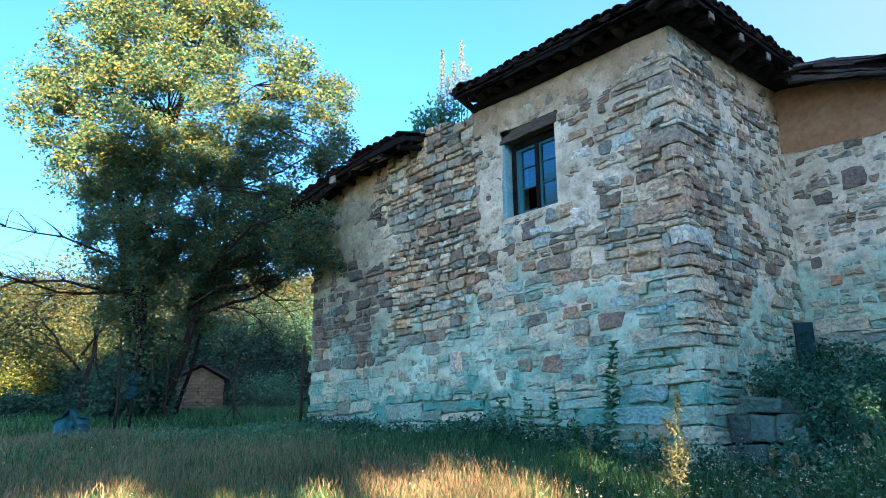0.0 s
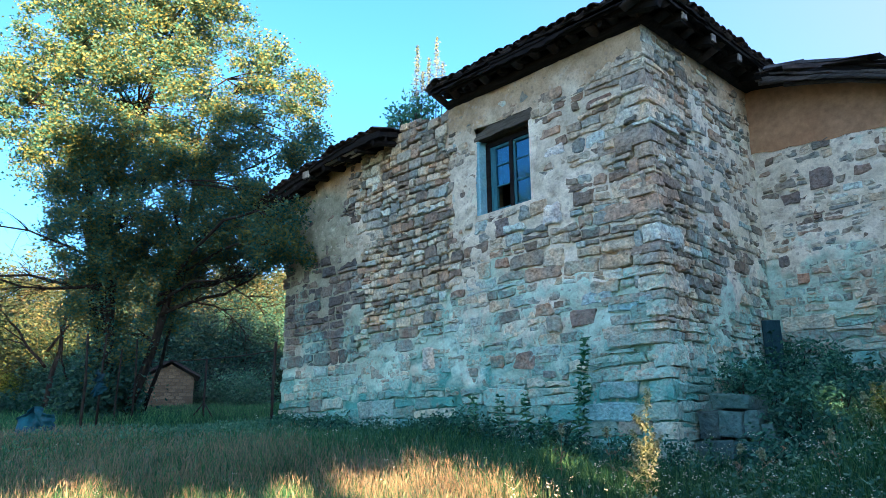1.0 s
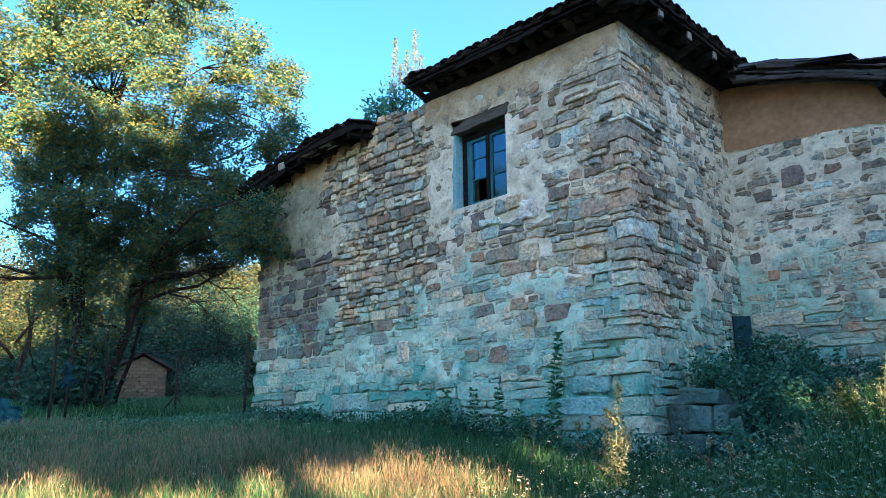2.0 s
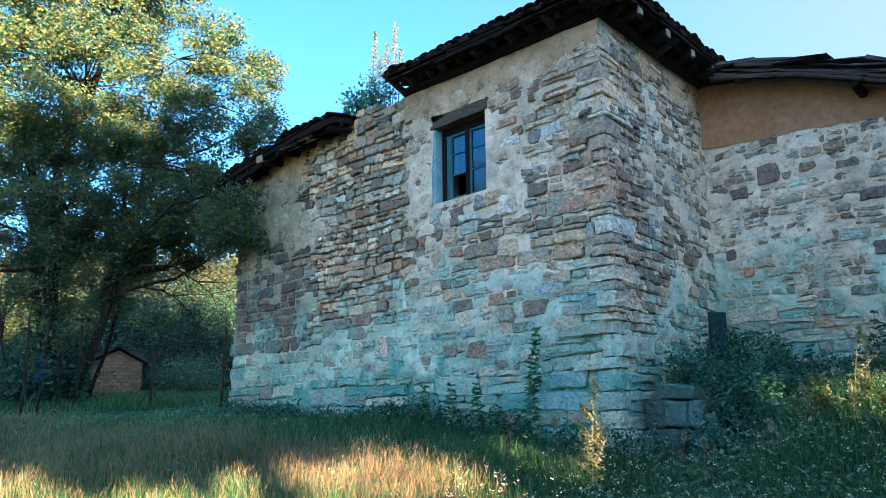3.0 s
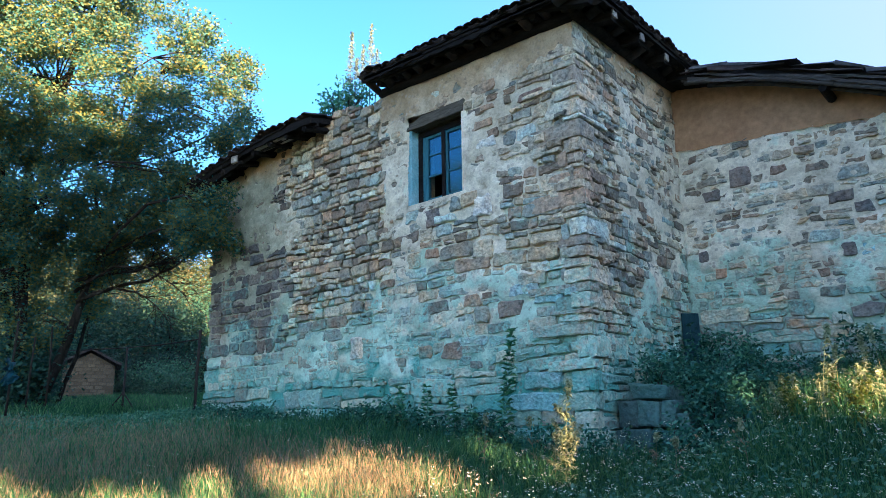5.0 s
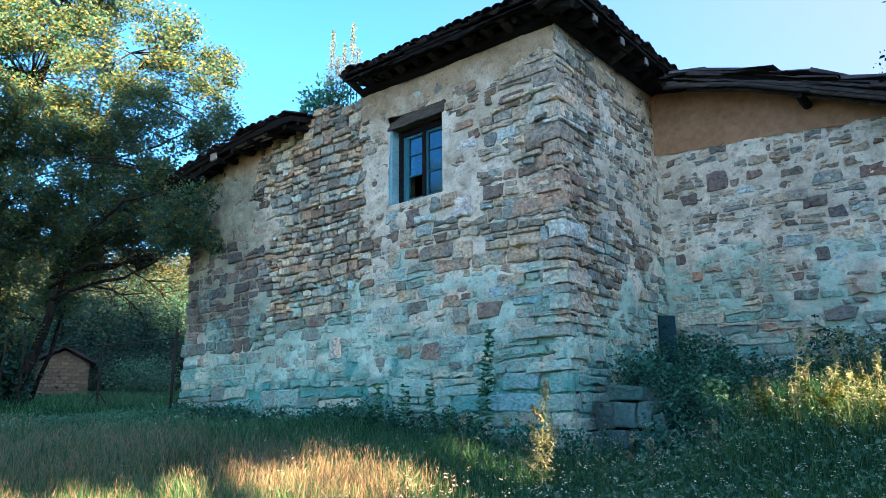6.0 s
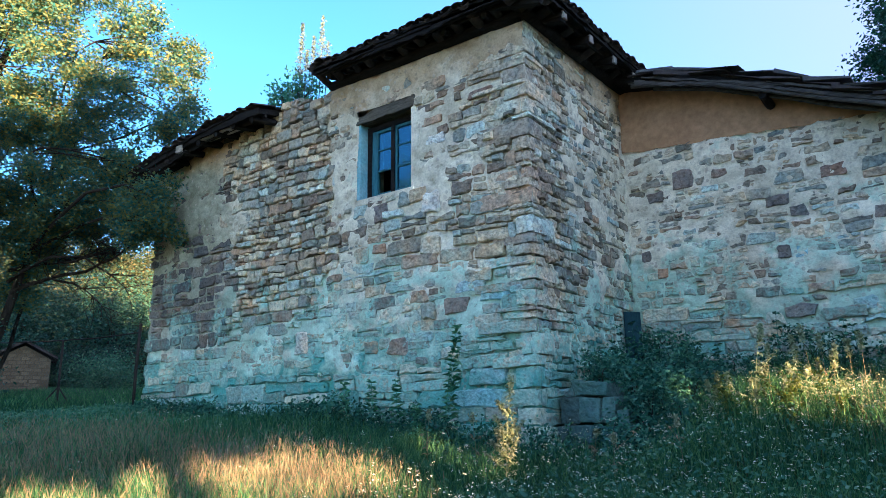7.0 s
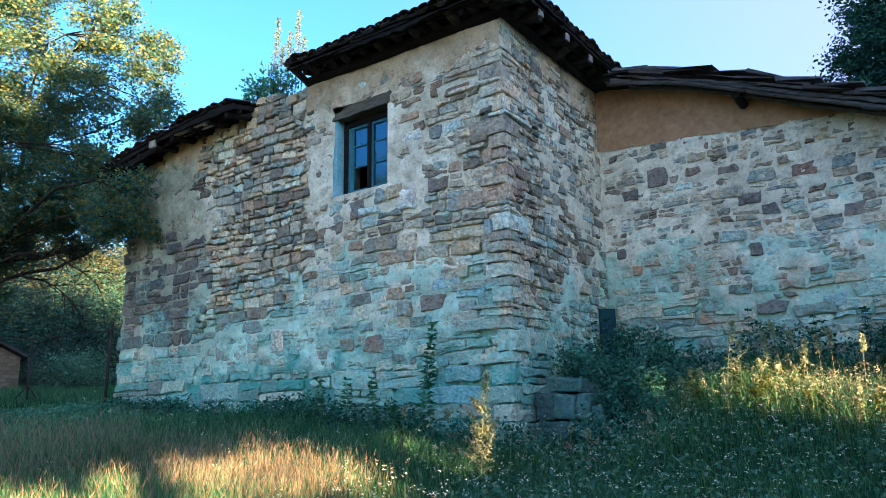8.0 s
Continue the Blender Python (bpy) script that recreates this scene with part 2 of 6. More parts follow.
def leaf_material(name, stops, glow=0.45, rough=0.6, through=(1.25, 1.2, 0.6)):
    """Leaves and blades: a colour for each, and light that shines through."""
    m = bpy.data.materials.new(name)
    m.use_nodes = True
    nt = m.node_tree
    b, out = nt.nodes["Principled BSDF"], nt.nodes["Material Output"]
    b.inputs["Roughness"].default_value = rough
    b.inputs["Specular IOR Level"].default_value = 0.25
    geo = nt.nodes.new("ShaderNodeNewGeometry")
    col = ramp(nt, geo.outputs["Random Per Island"], stops)
    patch = noise_tex(nt, geo.outputs["Position"], 0.9, 3, 0.5)
    col = mix(nt, col, ramp(nt, patch, [(0.3, 0.72), (0.7, 1.25)]), 0.8, "MULTIPLY")
    nt.links.new(col, b.inputs["Base Color"])
    tr = node(nt, "ShaderNodeBsdfTranslucent", {"Color": mix(nt, col, through, 1.0, "MULTIPLY")})
    ms = node(nt, "ShaderNodeMixShader", {1: b.outputs[0], 2: tr.outputs[0]}, Fac=glow)
    nt.links.new(ms.outputs[0], out.inputs["Surface"])
    return m


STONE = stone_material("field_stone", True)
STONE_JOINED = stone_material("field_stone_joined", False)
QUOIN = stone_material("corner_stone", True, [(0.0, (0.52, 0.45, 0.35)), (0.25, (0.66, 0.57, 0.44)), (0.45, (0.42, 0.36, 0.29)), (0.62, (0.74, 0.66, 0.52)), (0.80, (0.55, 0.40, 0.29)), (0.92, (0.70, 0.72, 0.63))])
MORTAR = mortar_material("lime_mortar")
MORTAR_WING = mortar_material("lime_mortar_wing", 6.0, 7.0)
MUD = plain_material("mud_plaster", (0.36, 0.20, 0.11), (0.46, 0.275, 0.16), 1.6, 0.95, 0.1, strength=0.35, distance=0.015)
OLD_WOOD = plain_material("weathered_wood", (0.035, 0.032, 0.031), (0.11, 0.10, 0.092), 5.0, 0.85, 0.2, (1.0, 7.0, 7.0), 0.8)
LINTEL_WOOD = plain_material("lintel_wood", (0.075, 0.068, 0.055), (0.21, 0.185, 0.15), 5.0, 0.9, 0.15, (1.0, 8.0, 8.0), 0.9)
DARK_WOOD = plain_material("near_black_wood", (0.006, 0.0055, 0.006), (0.024, 0.021, 0.021), 5.0, 0.9, 0.15, (1.0, 6.0, 6.0), 0.8)
PALE_WOOD = plain_material("sawn_end_wood", (0.22, 0.20, 0.18), (0.42, 0.38, 0.34), 9.0, 0.85, 0.2)
TILE = plain_material("old_roof_tile", (0.026, 0.024, 0.027), (0.075, 0.058, 0.054), 7.0, 0.9, 0.2)
SLATE = plain_material("stone_slab", (0.05, 0.05, 0.055), (0.14, 0.14, 0.15), 6.0, 0.85, 0.25)
FRAME_PAINT = plain_material("window_paint", (0.02, 0.10, 0.13), (0.06, 0.21, 0.26), 8.0, 0.7, 0.3, (5.0, 5.0, 1.0))
BOARD_PAINT = plain_material("old_blue_paint", (0.008, 0.035, 0.045), (0.022, 0.075, 0.09), 6.0, 0.8, 0.2, (4.0, 4.0, 1.0))
REVEAL = plain_material("limewashed_reveal", (0.20, 0.45, 0.54), (0.36, 0.60, 0.66), 4.0, 0.95, 0.1)
INSIDE = plain_material("dark_room_plaster", (0.05, 0.045, 0.04), (0.09, 0.08, 0.07), 3.0, 0.95, 0.1)
MUD_JOINT = plain_material("mud_joint", (0.13, 0.09, 0.055), (0.21, 0.15, 0.095), 5.0, 0.95, 0.1)
RUST = plain_material("rusty_iron", (0.012, 0.010, 0.010), (0.035, 0.025, 0.02), 12.0, 0.8, 0.3)
WIRE = plain_material("galvanised_wire", (0.06, 0.065, 0.065), (0.12, 0.125, 0.12), 12.0, 0.6, 0.4, metal=0.4)
BRICK_MUD = plain_material("mud_brick", (0.17, 0.12, 0.075), (0.27, 0.195, 0.125), 5.0, 0.95, 0.1)
BARK = plain_material("bark", (0.014, 0.013, 0.012), (0.045, 0.038, 0.032), 9.0, 0.95, 0.1, (3.0, 3.0, 0.7), 0.9, 0.02)
BLUE_SHEET = plain_material("blue_plastic", (0.004, 0.05, 0.08), (0.010, 0.11, 0.15), 5.0, 0.6, 0.3)
LEAF_TREE = leaf_material("tree_leaf", [(0.0, (0.016, 0.105, 0.122)), (0.45, (0.068, 0.145, 0.105)), (1.0, (0.21, 0.195, 0.056))], 0.45, 0.7, (1.05, 1.2, 0.85))
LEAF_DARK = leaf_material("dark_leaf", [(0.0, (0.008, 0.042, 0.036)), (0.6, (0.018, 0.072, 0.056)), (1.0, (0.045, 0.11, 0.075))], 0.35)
# thicket leaves kept dark in place of shade that does not reach them
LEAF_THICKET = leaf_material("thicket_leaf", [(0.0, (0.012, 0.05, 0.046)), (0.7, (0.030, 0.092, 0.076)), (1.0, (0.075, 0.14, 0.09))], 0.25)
LEAF_HILL = leaf_material("hill_leaf", [(0.0, (0.012, 0.030, 0.020)), (0.5, (0.030, 0.045, 0.022)), (0.85, (0.052, 0.056, 0.028)), (1.0, (0.095, 0.078, 0.036))], 0.3)
# olive leaves, darkened in place of partial shade at the meadow's edge
LEAF_OLIVE = leaf_material("olive_leaf", [(0.0, (0.012, 0.038, 0.030)), (0.6, (0.034, 0.062, 0.030)), (1.0, (0.085, 0.085, 0.030))], 0.3)
LEAF_SHRUB = leaf_material("shrub_leaf", [(0.0, (0.05, 0.20, 0.17)), (0.6, (0.11, 0.32, 0.25)), (1.0, (0.22, 0.42, 0.30))], 0.4)
LEAF_WEED = leaf_material("weed_leaf", [(0.0, (0.035, 0.12, 0.09)), (0.6, (0.08, 0.21, 0.15)), (1.0, (0.17, 0.30, 0.21))], 0.4)
LEAF_NETTLE = leaf_material("nettle_leaf", [(0.0, (0.016, 0.075, 0.064)), (0.6, (0.042, 0.15, 0.12)), (1.0, (0.11, 0.26, 0.19))], 0.35)
DRY_SPIRE = leaf_material("bleached_spire", [(0.0, (0.08, 0.12, 0.12)), (1.0, (0.18, 0.24, 0.24))], 0.35)
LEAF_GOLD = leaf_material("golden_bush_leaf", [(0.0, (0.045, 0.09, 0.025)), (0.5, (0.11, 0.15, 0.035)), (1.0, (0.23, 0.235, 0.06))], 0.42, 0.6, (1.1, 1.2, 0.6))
SEED_WEED = leaf_material("seed_weed", [(0.0, (0.15, 0.21, 0.14)), (0.6, (0.28, 0.32, 0.22)), (1.0, (0.44, 0.46, 0.34))], 0.4, 0.6, (1.1, 1.15, 0.7))
BLADE_GREEN = leaf_material("green_grass", [(0.0, (0.014, 0.070, 0.040)), (0.6, (0.042, 0.145, 0.074)), (1.0, (0.15, 0.29, 0.135))], 0.45)
BLADE_DRY = leaf_material("dry_grass", [(0.0, (0.075, 0.11, 0.085)), (0.5, (0.205, 0.18, 0.13)), (1.0, (0.35, 0.24, 0.17))], 0.35)
PETAL = leaf_material("white_petal", [(0.0, (0.5, 0.5, 0.46)), (1.0, (0.75, 0.75, 0.72))], 0.4)

GROUND, gnt, gb = shader("meadow_soil", 0.95, 0.1)
gpos = place_of(gnt)
gcol = ramp(gnt, noise_tex(gnt, gpos, 1.1, 6, 0.6, 0.3), [(0.3, (0.03, 0.045, 0.018)), (0.5, (0.055, 0.065, 0.025)), (0.75, (0.12, 0.10, 0.05))])
gcol = mix(gnt, gcol, ramp(gnt, noise_tex(gnt, gpos, 25, 6, 0.7), [(0.3, 0.5), (0.7, 1.3)]), 0.8, "MULTIPLY")
gnt.links.new(gcol, gb.inputs["Base Color"])
bump(gnt, gb, noise_tex(gnt, gpos, 30, 6, 0.7), 0.8, 0.03)

GLASS, glnt, glb = shader("old_glass", 0.06, 0.9)
glb.inputs["Base Color"].default_value = (0.2, 0.45, 0.6, 1)
glb.inputs["Transmission Weight"].default_value = 1.0
# IOR raised, and the mirrored sky's blue put into the specular tint
glb.inputs["IOR"].default_value = 2.1
glb.inputs["Specular Tint"].default_value = (0.45, 0.8, 1.0, 1)
bump(glnt, glb, noise_tex(glnt, place_of(glnt), 5, 3, 0.5), 0.15, 0.01)

# ---- ground ----
VIEW = np.array((-0.72, 0.69))


def ground_z(x, y):
    """Height of the meadow: a slope up to the house, a bank beside the wing, a hill far off."""
    x, y = np.asarray(x, float), np.asarray(y, float)
    u = (x - 3.6) * VIEW[0] + (y + 6.4) * VIEW[1]
    z = np.interp(u, [-60, -6, 0, 4.5, 6, 7.2, 9, 12, 16, 23, 30, 45, 75, 120, 300], [-6, -2.4, -1.75, -0.98, -0.78, -0.58, -0.32, -0.06, 0.2, 0.62, 1.0, 4.0, 14.0, 22, 26])
    bank = smooth_step(0.55, 2.1, x) * smooth_step(-1.6, 0.55, y) * (0.46 + 0.12 * np.clip(y - 0.55, 0, 3))
    z = z + bank * (1 - smooth_step(6, 20, x))
    z = z + 0.05 * np.sin(1.7 * x + 0.6 * y) * np.sin(1.3 * y - 0.4 * x) * smooth_step(1.0, 3.0, np.abs(u - 6))
    return z


def axis_steps(lo, hi, mid_lo, mid_hi, fine):
    mid = np.arange(mid_lo, mid_hi + 1e-6, fine)
    up = mid_hi + (hi - mid_hi) * (np.linspace(0, 1, 34)[1:] ** 2.4)
    down = mid_lo - (mid_lo - lo) * (np.linspace(0, 1, 34)[1:] ** 2.4)
    return np.concatenate([down[::-1], mid, up])


gx, gy = axis_steps(-600, 600, -12, 8, 0.25), axis_steps(-600, 600, -9, 5, 0.25)
GX, GY = np.meshgrid(gx, gy)
GZ = ground_z(GX, GY)
nx, ny = len(gx), len(gy)
gi = np.arange(nx * ny).reshape(ny, nx)
gf = np.stack([gi[:-1, :-1], gi[:-1, 1:], gi[1:, 1:], gi[1:, :-1]], -1).reshape(-1, 4)
ground = raw("ground", np.stack([GX, GY, GZ], -1).reshape(-1, 3), gf.tolist(), GROUND, smooth=True)
tagged(ground, "sloping meadow ground under tall summer grass", "ground", kind="structure")

# ---- stone walls ----
def stone_outline(cell, joint, rand):
    """A rounded, uneven outline inside a four-cornered cell of (s, z)."""
    c = np.asarray(cell, float)
    mid = c.mean(0)
    w, h = np.ptp(c[:, 0]), np.ptp(c[:, 1])
    pts = []
    for k in range(4):
        p, before, after = c[k], c[k - 1], c[(k + 1) % 4]
        for other, cut in ((before, rand.uniform(0.04, 0.20)), (after, rand.uniform(0.04, 0.20))):
            length = np.linalg.norm(other - p)
            cut = min(cut, 0.45 * min(w, h) / max(length, 1e-6))
            q = p + (other - p) * cut
            pts.append(q)
        if np.linalg.norm(after - p) > 0.17:
            pts.append((p + after) / 2 + rand.normal(0, 0.010, 2))
    pts = np.array(pts) + rand.normal(0, 0.006, (len(pts), 2))
    way = mid - pts
    far = np.linalg.norm(way, axis=1, keepdims=True)
    pts = pts + way / np.maximum(far, 1e-6) * np.minimum(joint + rand.uniform(0, 0.008, (len(pts), 1)), far * 0.5)
    return pts


def stone_shape(outline, proud, rand, depth=0.09, edge=0.0032):
    """Vertices (s, z, outward) about the stone's middle, and faces."""
    n, mid = len(outline), outline.mean(0)
    rel = outline - mid
    small = min(np.ptp(rel[:, 0]), np.ptp(rel[:, 1]))
    edge = min(edge * rand.uniform(0.7, 1.6), 0.2 * small)
    inner = rel * (1 - np.minimum(0.5, edge / np.maximum(np.linalg.norm(rel, axis=1), 1e-6)))[:, None]
    tilt = rand.normal(0, 0.022, 2)
    lift = proud + inner @ tilt + rand.normal(0, 0.003, n)
    rows = [np.c_[rel * 0.97, np.full(n, -depth)], np.c_[rel, lift - edge * 0.9], np.c_[inner, lift],
            [[*rand.normal(0, 0.1, 2) * small, proud + rand.uniform(-0.005, 0.004)]]]
    faces = []
    for r in range(2):
        for k in range(n):
            j = (k + 1) % n
            faces.append((r * n + k, r * n + j, (r + 1) * n + j, (r + 1) * n + k))
    faces += [(2 * n + k, 2 * n + (k + 1) % n, 3 * n) for k in range(n)]
    return mid, np.concatenate(rows), faces


def lay_courses(s0, s1, z0, z1, sizes, joint, rand, keep=None, wave=0.05, ragged=0.06):
    """Outlines of stones in rough, wavy courses between s0 and s1. sizes(s, z) gives course height, shortest and longest stone."""
    out, z, k = [], z0, 0
    phase = rand.uniform(0, 50)
    edge = lambda row, s: row[0] + wave * noise.noise(Vector((s * 0.8, row[0] * 1.1, phase))) + 0.4 * wave * noise.noise(Vector((s * 3.1, row[1] * 1.9, phase)))
    while z < z1:
        h = sizes(0.5 * (s0 + s1), z)[0] * rand.uniform(0.65, 1.4)
        low, high = (z, k), (z + h, k + 1)
        start, end = s0 + rand.uniform(-ragged, ragged), s1 + rand.uniform(-ragged, ragged)
        s = start
        while s < end - 0.05:
            _, short, long = sizes(s, z)
            w = (short + (long - short) * rand.random() ** 1.7) * min(1.25, max(0.7, h / 0.13))
            a, b = s, min(s + w, end)
            s += w
            if b - a < 0.06:
                continue
            lean0, lean1 = rand.normal(0, 0.014, 2)
            quad = [(a + lean0, edge(low, a)), (b + lean1, edge(low, b)), (b - lean1, edge(high, b)), (a - lean0, edge(high, a))]
            pieces = [quad]
            if h > 0.105 and rand.random() < 0.42:
                f0, f1 = rand.uniform(0.3, 0.7) + rand.normal(0, 0.06, 2)
                ml = (quad[0][0] + (quad[3][0] - quad[0][0]) * f0, quad[0][1] + (quad[3][1] - quad[0][1]) * f0)
                mr = (quad[1][0] + (quad[2][0] - quad[1][0]) * f1, quad[1][1] + (quad[2][1] - quad[1][1]) * f1)
                pieces = [[quad[0], quad[1], mr, ml], [ml, mr, quad[2], quad[3]]]
                if rand.random() < 0.4 and w > 0.2:
                    top = pieces.pop()
                    f = rand.uniform(0.35, 0.65)
                    p = [tuple(np.array(top[0]) * (1 - f) + np.array(top[1]) * f), tuple(np.array(top[3]) * (1 - f) + np.array(top[2]) * f)]
                    pieces += [[top[0], p[0], p[1], top[3]], [p[0], top[1], top[2], p[1]]]
            for q in pieces:
                c = np.mean(q, 0)
                if keep is None or keep(c[0], c[1], rand):
                    out.append(stone_outline(q, joint(c[0], c[1], rand), rand))
        z, k = z + h, k + 1
    return out


def stone_wall(name, house, to_world, s0, s1, z0, z1, cells, joint, proud, out, hole, rand, key, special=(), step=0.026, mortar=MORTAR, top=None, label="", grey=None):
    """A mortar sheet with stones set in it. to_world(s, z, o) places a point o metres outside the wall's face."""
    ss, zs = np.linspace(s0, s1, int((s1 - s0) / step) + 1), np.linspace(z0, z1, int((z1 - z0) / step) + 1)
    verts, index = [], {}
    for j, z in enumerate(zs):
        for i, s in enumerate(ss):
            zz = z if top is None else min(z, top(s))
            index[i, j] = len(verts)
            verts.append(to_world(s, zz, out(s, zz)))
    inside = lambda s, z: hole is not None and hole[0] < s < hole[1] and hole[2] < z < hole[3]
    faces = []
    for j in range(len(zs) - 1):
        if top is not None and all(zs[j] > top(s) for s in ss):
            continue
        for i in range(len(ss) - 1):
            if inside((ss[i] + ss[i + 1]) / 2, (zs[j] + zs[j + 1]) / 2) or (top is not None and zs[j] >= top(ss[i])):
                continue
            faces.append((index[i, j], index[i + 1, j], index[i + 1, j + 1], index[i, j + 1]))
    wall = raw(name, verts, faces, mortar, house, label, smooth=True)
    made = []
    for cell in cells:
        c = np.mean(cell, 0)
        if hole is not None and any(inside(s, z) for s, z in [*cell, c]):
            continue
        if hole is not None and hole[0] - 0.04 < c[0] < hole[1] + 0.04 and hole[2] - 0.02 < c[1] < hole[3] + 0.02:
            continue
        if top is not None and c[1] > top(c[0]) - 0.02:
            continue
        if any(abs(c[0] - s) < w / 2 + 0.03 and abs(c[1] - z) < h / 2 + 0.02 for s, z, w, h, *_ in special):
            continue
        p = proud(c[0], c[1], rand)
        if out(c[0], c[1]) > p + 0.03:
            continue
        made.append((key(*c), np.asarray(cell), p, None))
    for s, z, w, h, p, mat_, tilt in special:
        cell = [(s + a * w / 2 * rand.uniform(0.75, 1.1), z + b * h / 2 * rand.uniform(0.8, 1.12) + tilt * a * w / 2) for a, b in ((-1, -1), (1, -1), (1, 1), (-1, 1))]
        made.append((-1.0, stone_outline(cell, 0.004, rand), 0.35 * p, mat_))
    made.sort(key=lambda m: m[0])
    jv, jf, gv, gf_ = [], [], [], []
    for n, (_, outline, p, mat_) in enumerate(made):
        mid, v, f = stone_shape(outline, p, rand, edge=min(0.018, 0.003 + 0.26 * max(0.0, p - out(*outline.mean(0)))))
        if n < 300:
            centre = Vector(to_world(*mid, 0))
            local = [Vector(to_world(mid[0] + a, mid[1] + b, o)) - centre for a, b, o in v]
            ob = raw("stone", local, f, mat_ or STONE, wall)
            ob.location = centre
        else:
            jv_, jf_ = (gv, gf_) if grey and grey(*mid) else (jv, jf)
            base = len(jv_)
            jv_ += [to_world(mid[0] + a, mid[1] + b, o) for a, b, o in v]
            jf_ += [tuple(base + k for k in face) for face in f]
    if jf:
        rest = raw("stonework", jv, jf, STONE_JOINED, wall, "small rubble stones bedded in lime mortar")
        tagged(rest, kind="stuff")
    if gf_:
        rest = raw("stonework", gv, gf_, STONE_GREY_SHADED, wall, "small grey rubble stones in earthy mortar, darkened for tree shade")
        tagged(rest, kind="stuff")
    return wall


# grey stones of the left end, palette darkened further for the tree's shade
STONE_GREY_SHADED = stone_material("grey_shaded_stone", False, [(0.0, (0.12, 0.11, 0.10)), (0.25, (0.17, 0.155, 0.14)), (0.5, (0.10, 0.10, 0.10)), (0.7, (0.21, 0.185, 0.16)), (0.85, (0.27, 0.235, 0.20)), (0.94, (0.22, 0.15, 0.12))], 0.7)
house = empty("stone_house", (-3.5, 2, -0.5))
house.location = (0, 0, 0)
tagged(house, "abandoned two-storey rubble stone house with crumbling lime mortar and tiled eaves", "house")
rand = np.random.default_rng(11)

STONE_BROWN = stone_material("brown_stone", True, [(0.0, (0.26, 0.18, 0.145)), (0.5, (0.31, 0.23, 0.185))], 0.1)
STONE_PALE = stone_material("pale_stone", True, [(0.0, (0.66, 0.56, 0.41)), (0.5, (0.70, 0.63, 0.53))], 0.1)
STONE_WHITE = stone_material("whitish_stone", True, [(0.0, (0.72, 0.70, 0.64)), (0.5, (0.74, 0.74, 0.70))], 0.2)
STONE_BLUE = stone_material("blue_limewashed_stone", True, [(0.0, (0.36, 0.55, 0.60)), (0.5, (0.43, 0.53, 0.55))], 0.5)
STONE_RED = stone_material("reddish_stone", True, [(0.0, (0.42, 0.28, 0.20)), (0.5, (0.48, 0.34, 0.24))], 0.1)
# ledge blocks: the shade of the weeds is put into this dark palette
STONE_LEDGE_SHADED = stone_material("shaded_ledge_stone", True, [(0.0, (0.055, 0.085, 0.085)), (0.5, (0.085, 0.11, 0.105))], 0.05, 0.3)
STONE_DARK = stone_material("dark_stone", True, [(0.0, (0.19, 0.17, 0.16)), (0.5, (0.25, 0.21, 0.19))], 0.1)


def front_sizes(s, z):
    if z < 0.28:
        return 0.20, 0.26, 0.72
    if -5.1 < s < -3.0 and z > 1.2:
        return 0.135, 0.13, 0.32
    return 0.150, 0.15, 0.46


def dry(s, z):
    """How far the mortar has gone between the stones of the front."""
    w = 0.55 * noise.noise(Vector((z * 1.3, s * 0.6, 17.0))) + 0.2 * noise.noise(Vector((z * 4.0, s * 2, 27.0)))
    a = smooth_step(-5.35, -4.7, s + w) * (1 - smooth_step(-3.35, -2.85, s + 0.5 * w)) * smooth_step(1.0, 1.8, z + w)
    b = 0.62 * smooth_step(-0.85, -0.35, s) * (1 - smooth_step(3.0, 3.5, z)) * smooth_step(-1, 0.2, z)
    c = 0.4 * smooth_step(-2.6, -1.6, s) * smooth_step(1.4, 1.7, z) * (1 - smooth_step(2.2, 2.5, z))
    return float(max(a, b, c))


def front_mortar(s, z):
    o = -0.005 - 0.012 * float(1 - smooth_step(-5.4, -4.8, s)) * float(1 - smooth_step(2.2, 2.8, z)) - 0.075 * max(dry(s, z), 0.6 * float(1 - smooth_step(0.2, 0.5, z))) + 0.030 * fbm(s * 1.6, z * 1.6, 2.0, 3) + 0.016 * fbm(s * 6, z * 6, 5.0, 3)
    o -= 0.06 * max(0.0, fbm(s * 5.5, z * 7.5, 41.0, 2) - 0.14)
    o += 0.030 * float(smooth_step(3.72, 3.95, z + 0.15 * fbm(s * 1.5, z * 1.5, 9.0, 2))) * float(smooth_step(-3.15, -2.95, s))
    o += 0.036 * float(1 - smooth_step(-5.7, -5.1, s)) * float(smooth_step(2.4, 3.0, z + 0.4 * fbm(s, z, 4.0, 2)))
    o += 0.016 * float(smooth_step(-3.0, -2.85, s)) * float(1 - smooth_step(-2.45, -2.3, s)) * float(smooth_step(2.4, 2.7, z))
    return o


def front_proud(s, z, r):
    d = dry(s, z)
    return 0.004 + 0.006 * d + r.normal(0, 0.007 + 0.005 * d) - (0.008 if r.random() < 0.3 * (1 - d) else 0.0)


def front_top(s):
    if s < -4.25:
        return 3.78 + 0.34 * float(smooth_step(-7.2, -5.4, s))
    if s < -3.05:
        return 4.30 - 0.08 * float(smooth_step(-4.0, -3.2, s)) + 0.05 * noise.noise(Vector((s * 5, 0, 0)))
    return 4.25


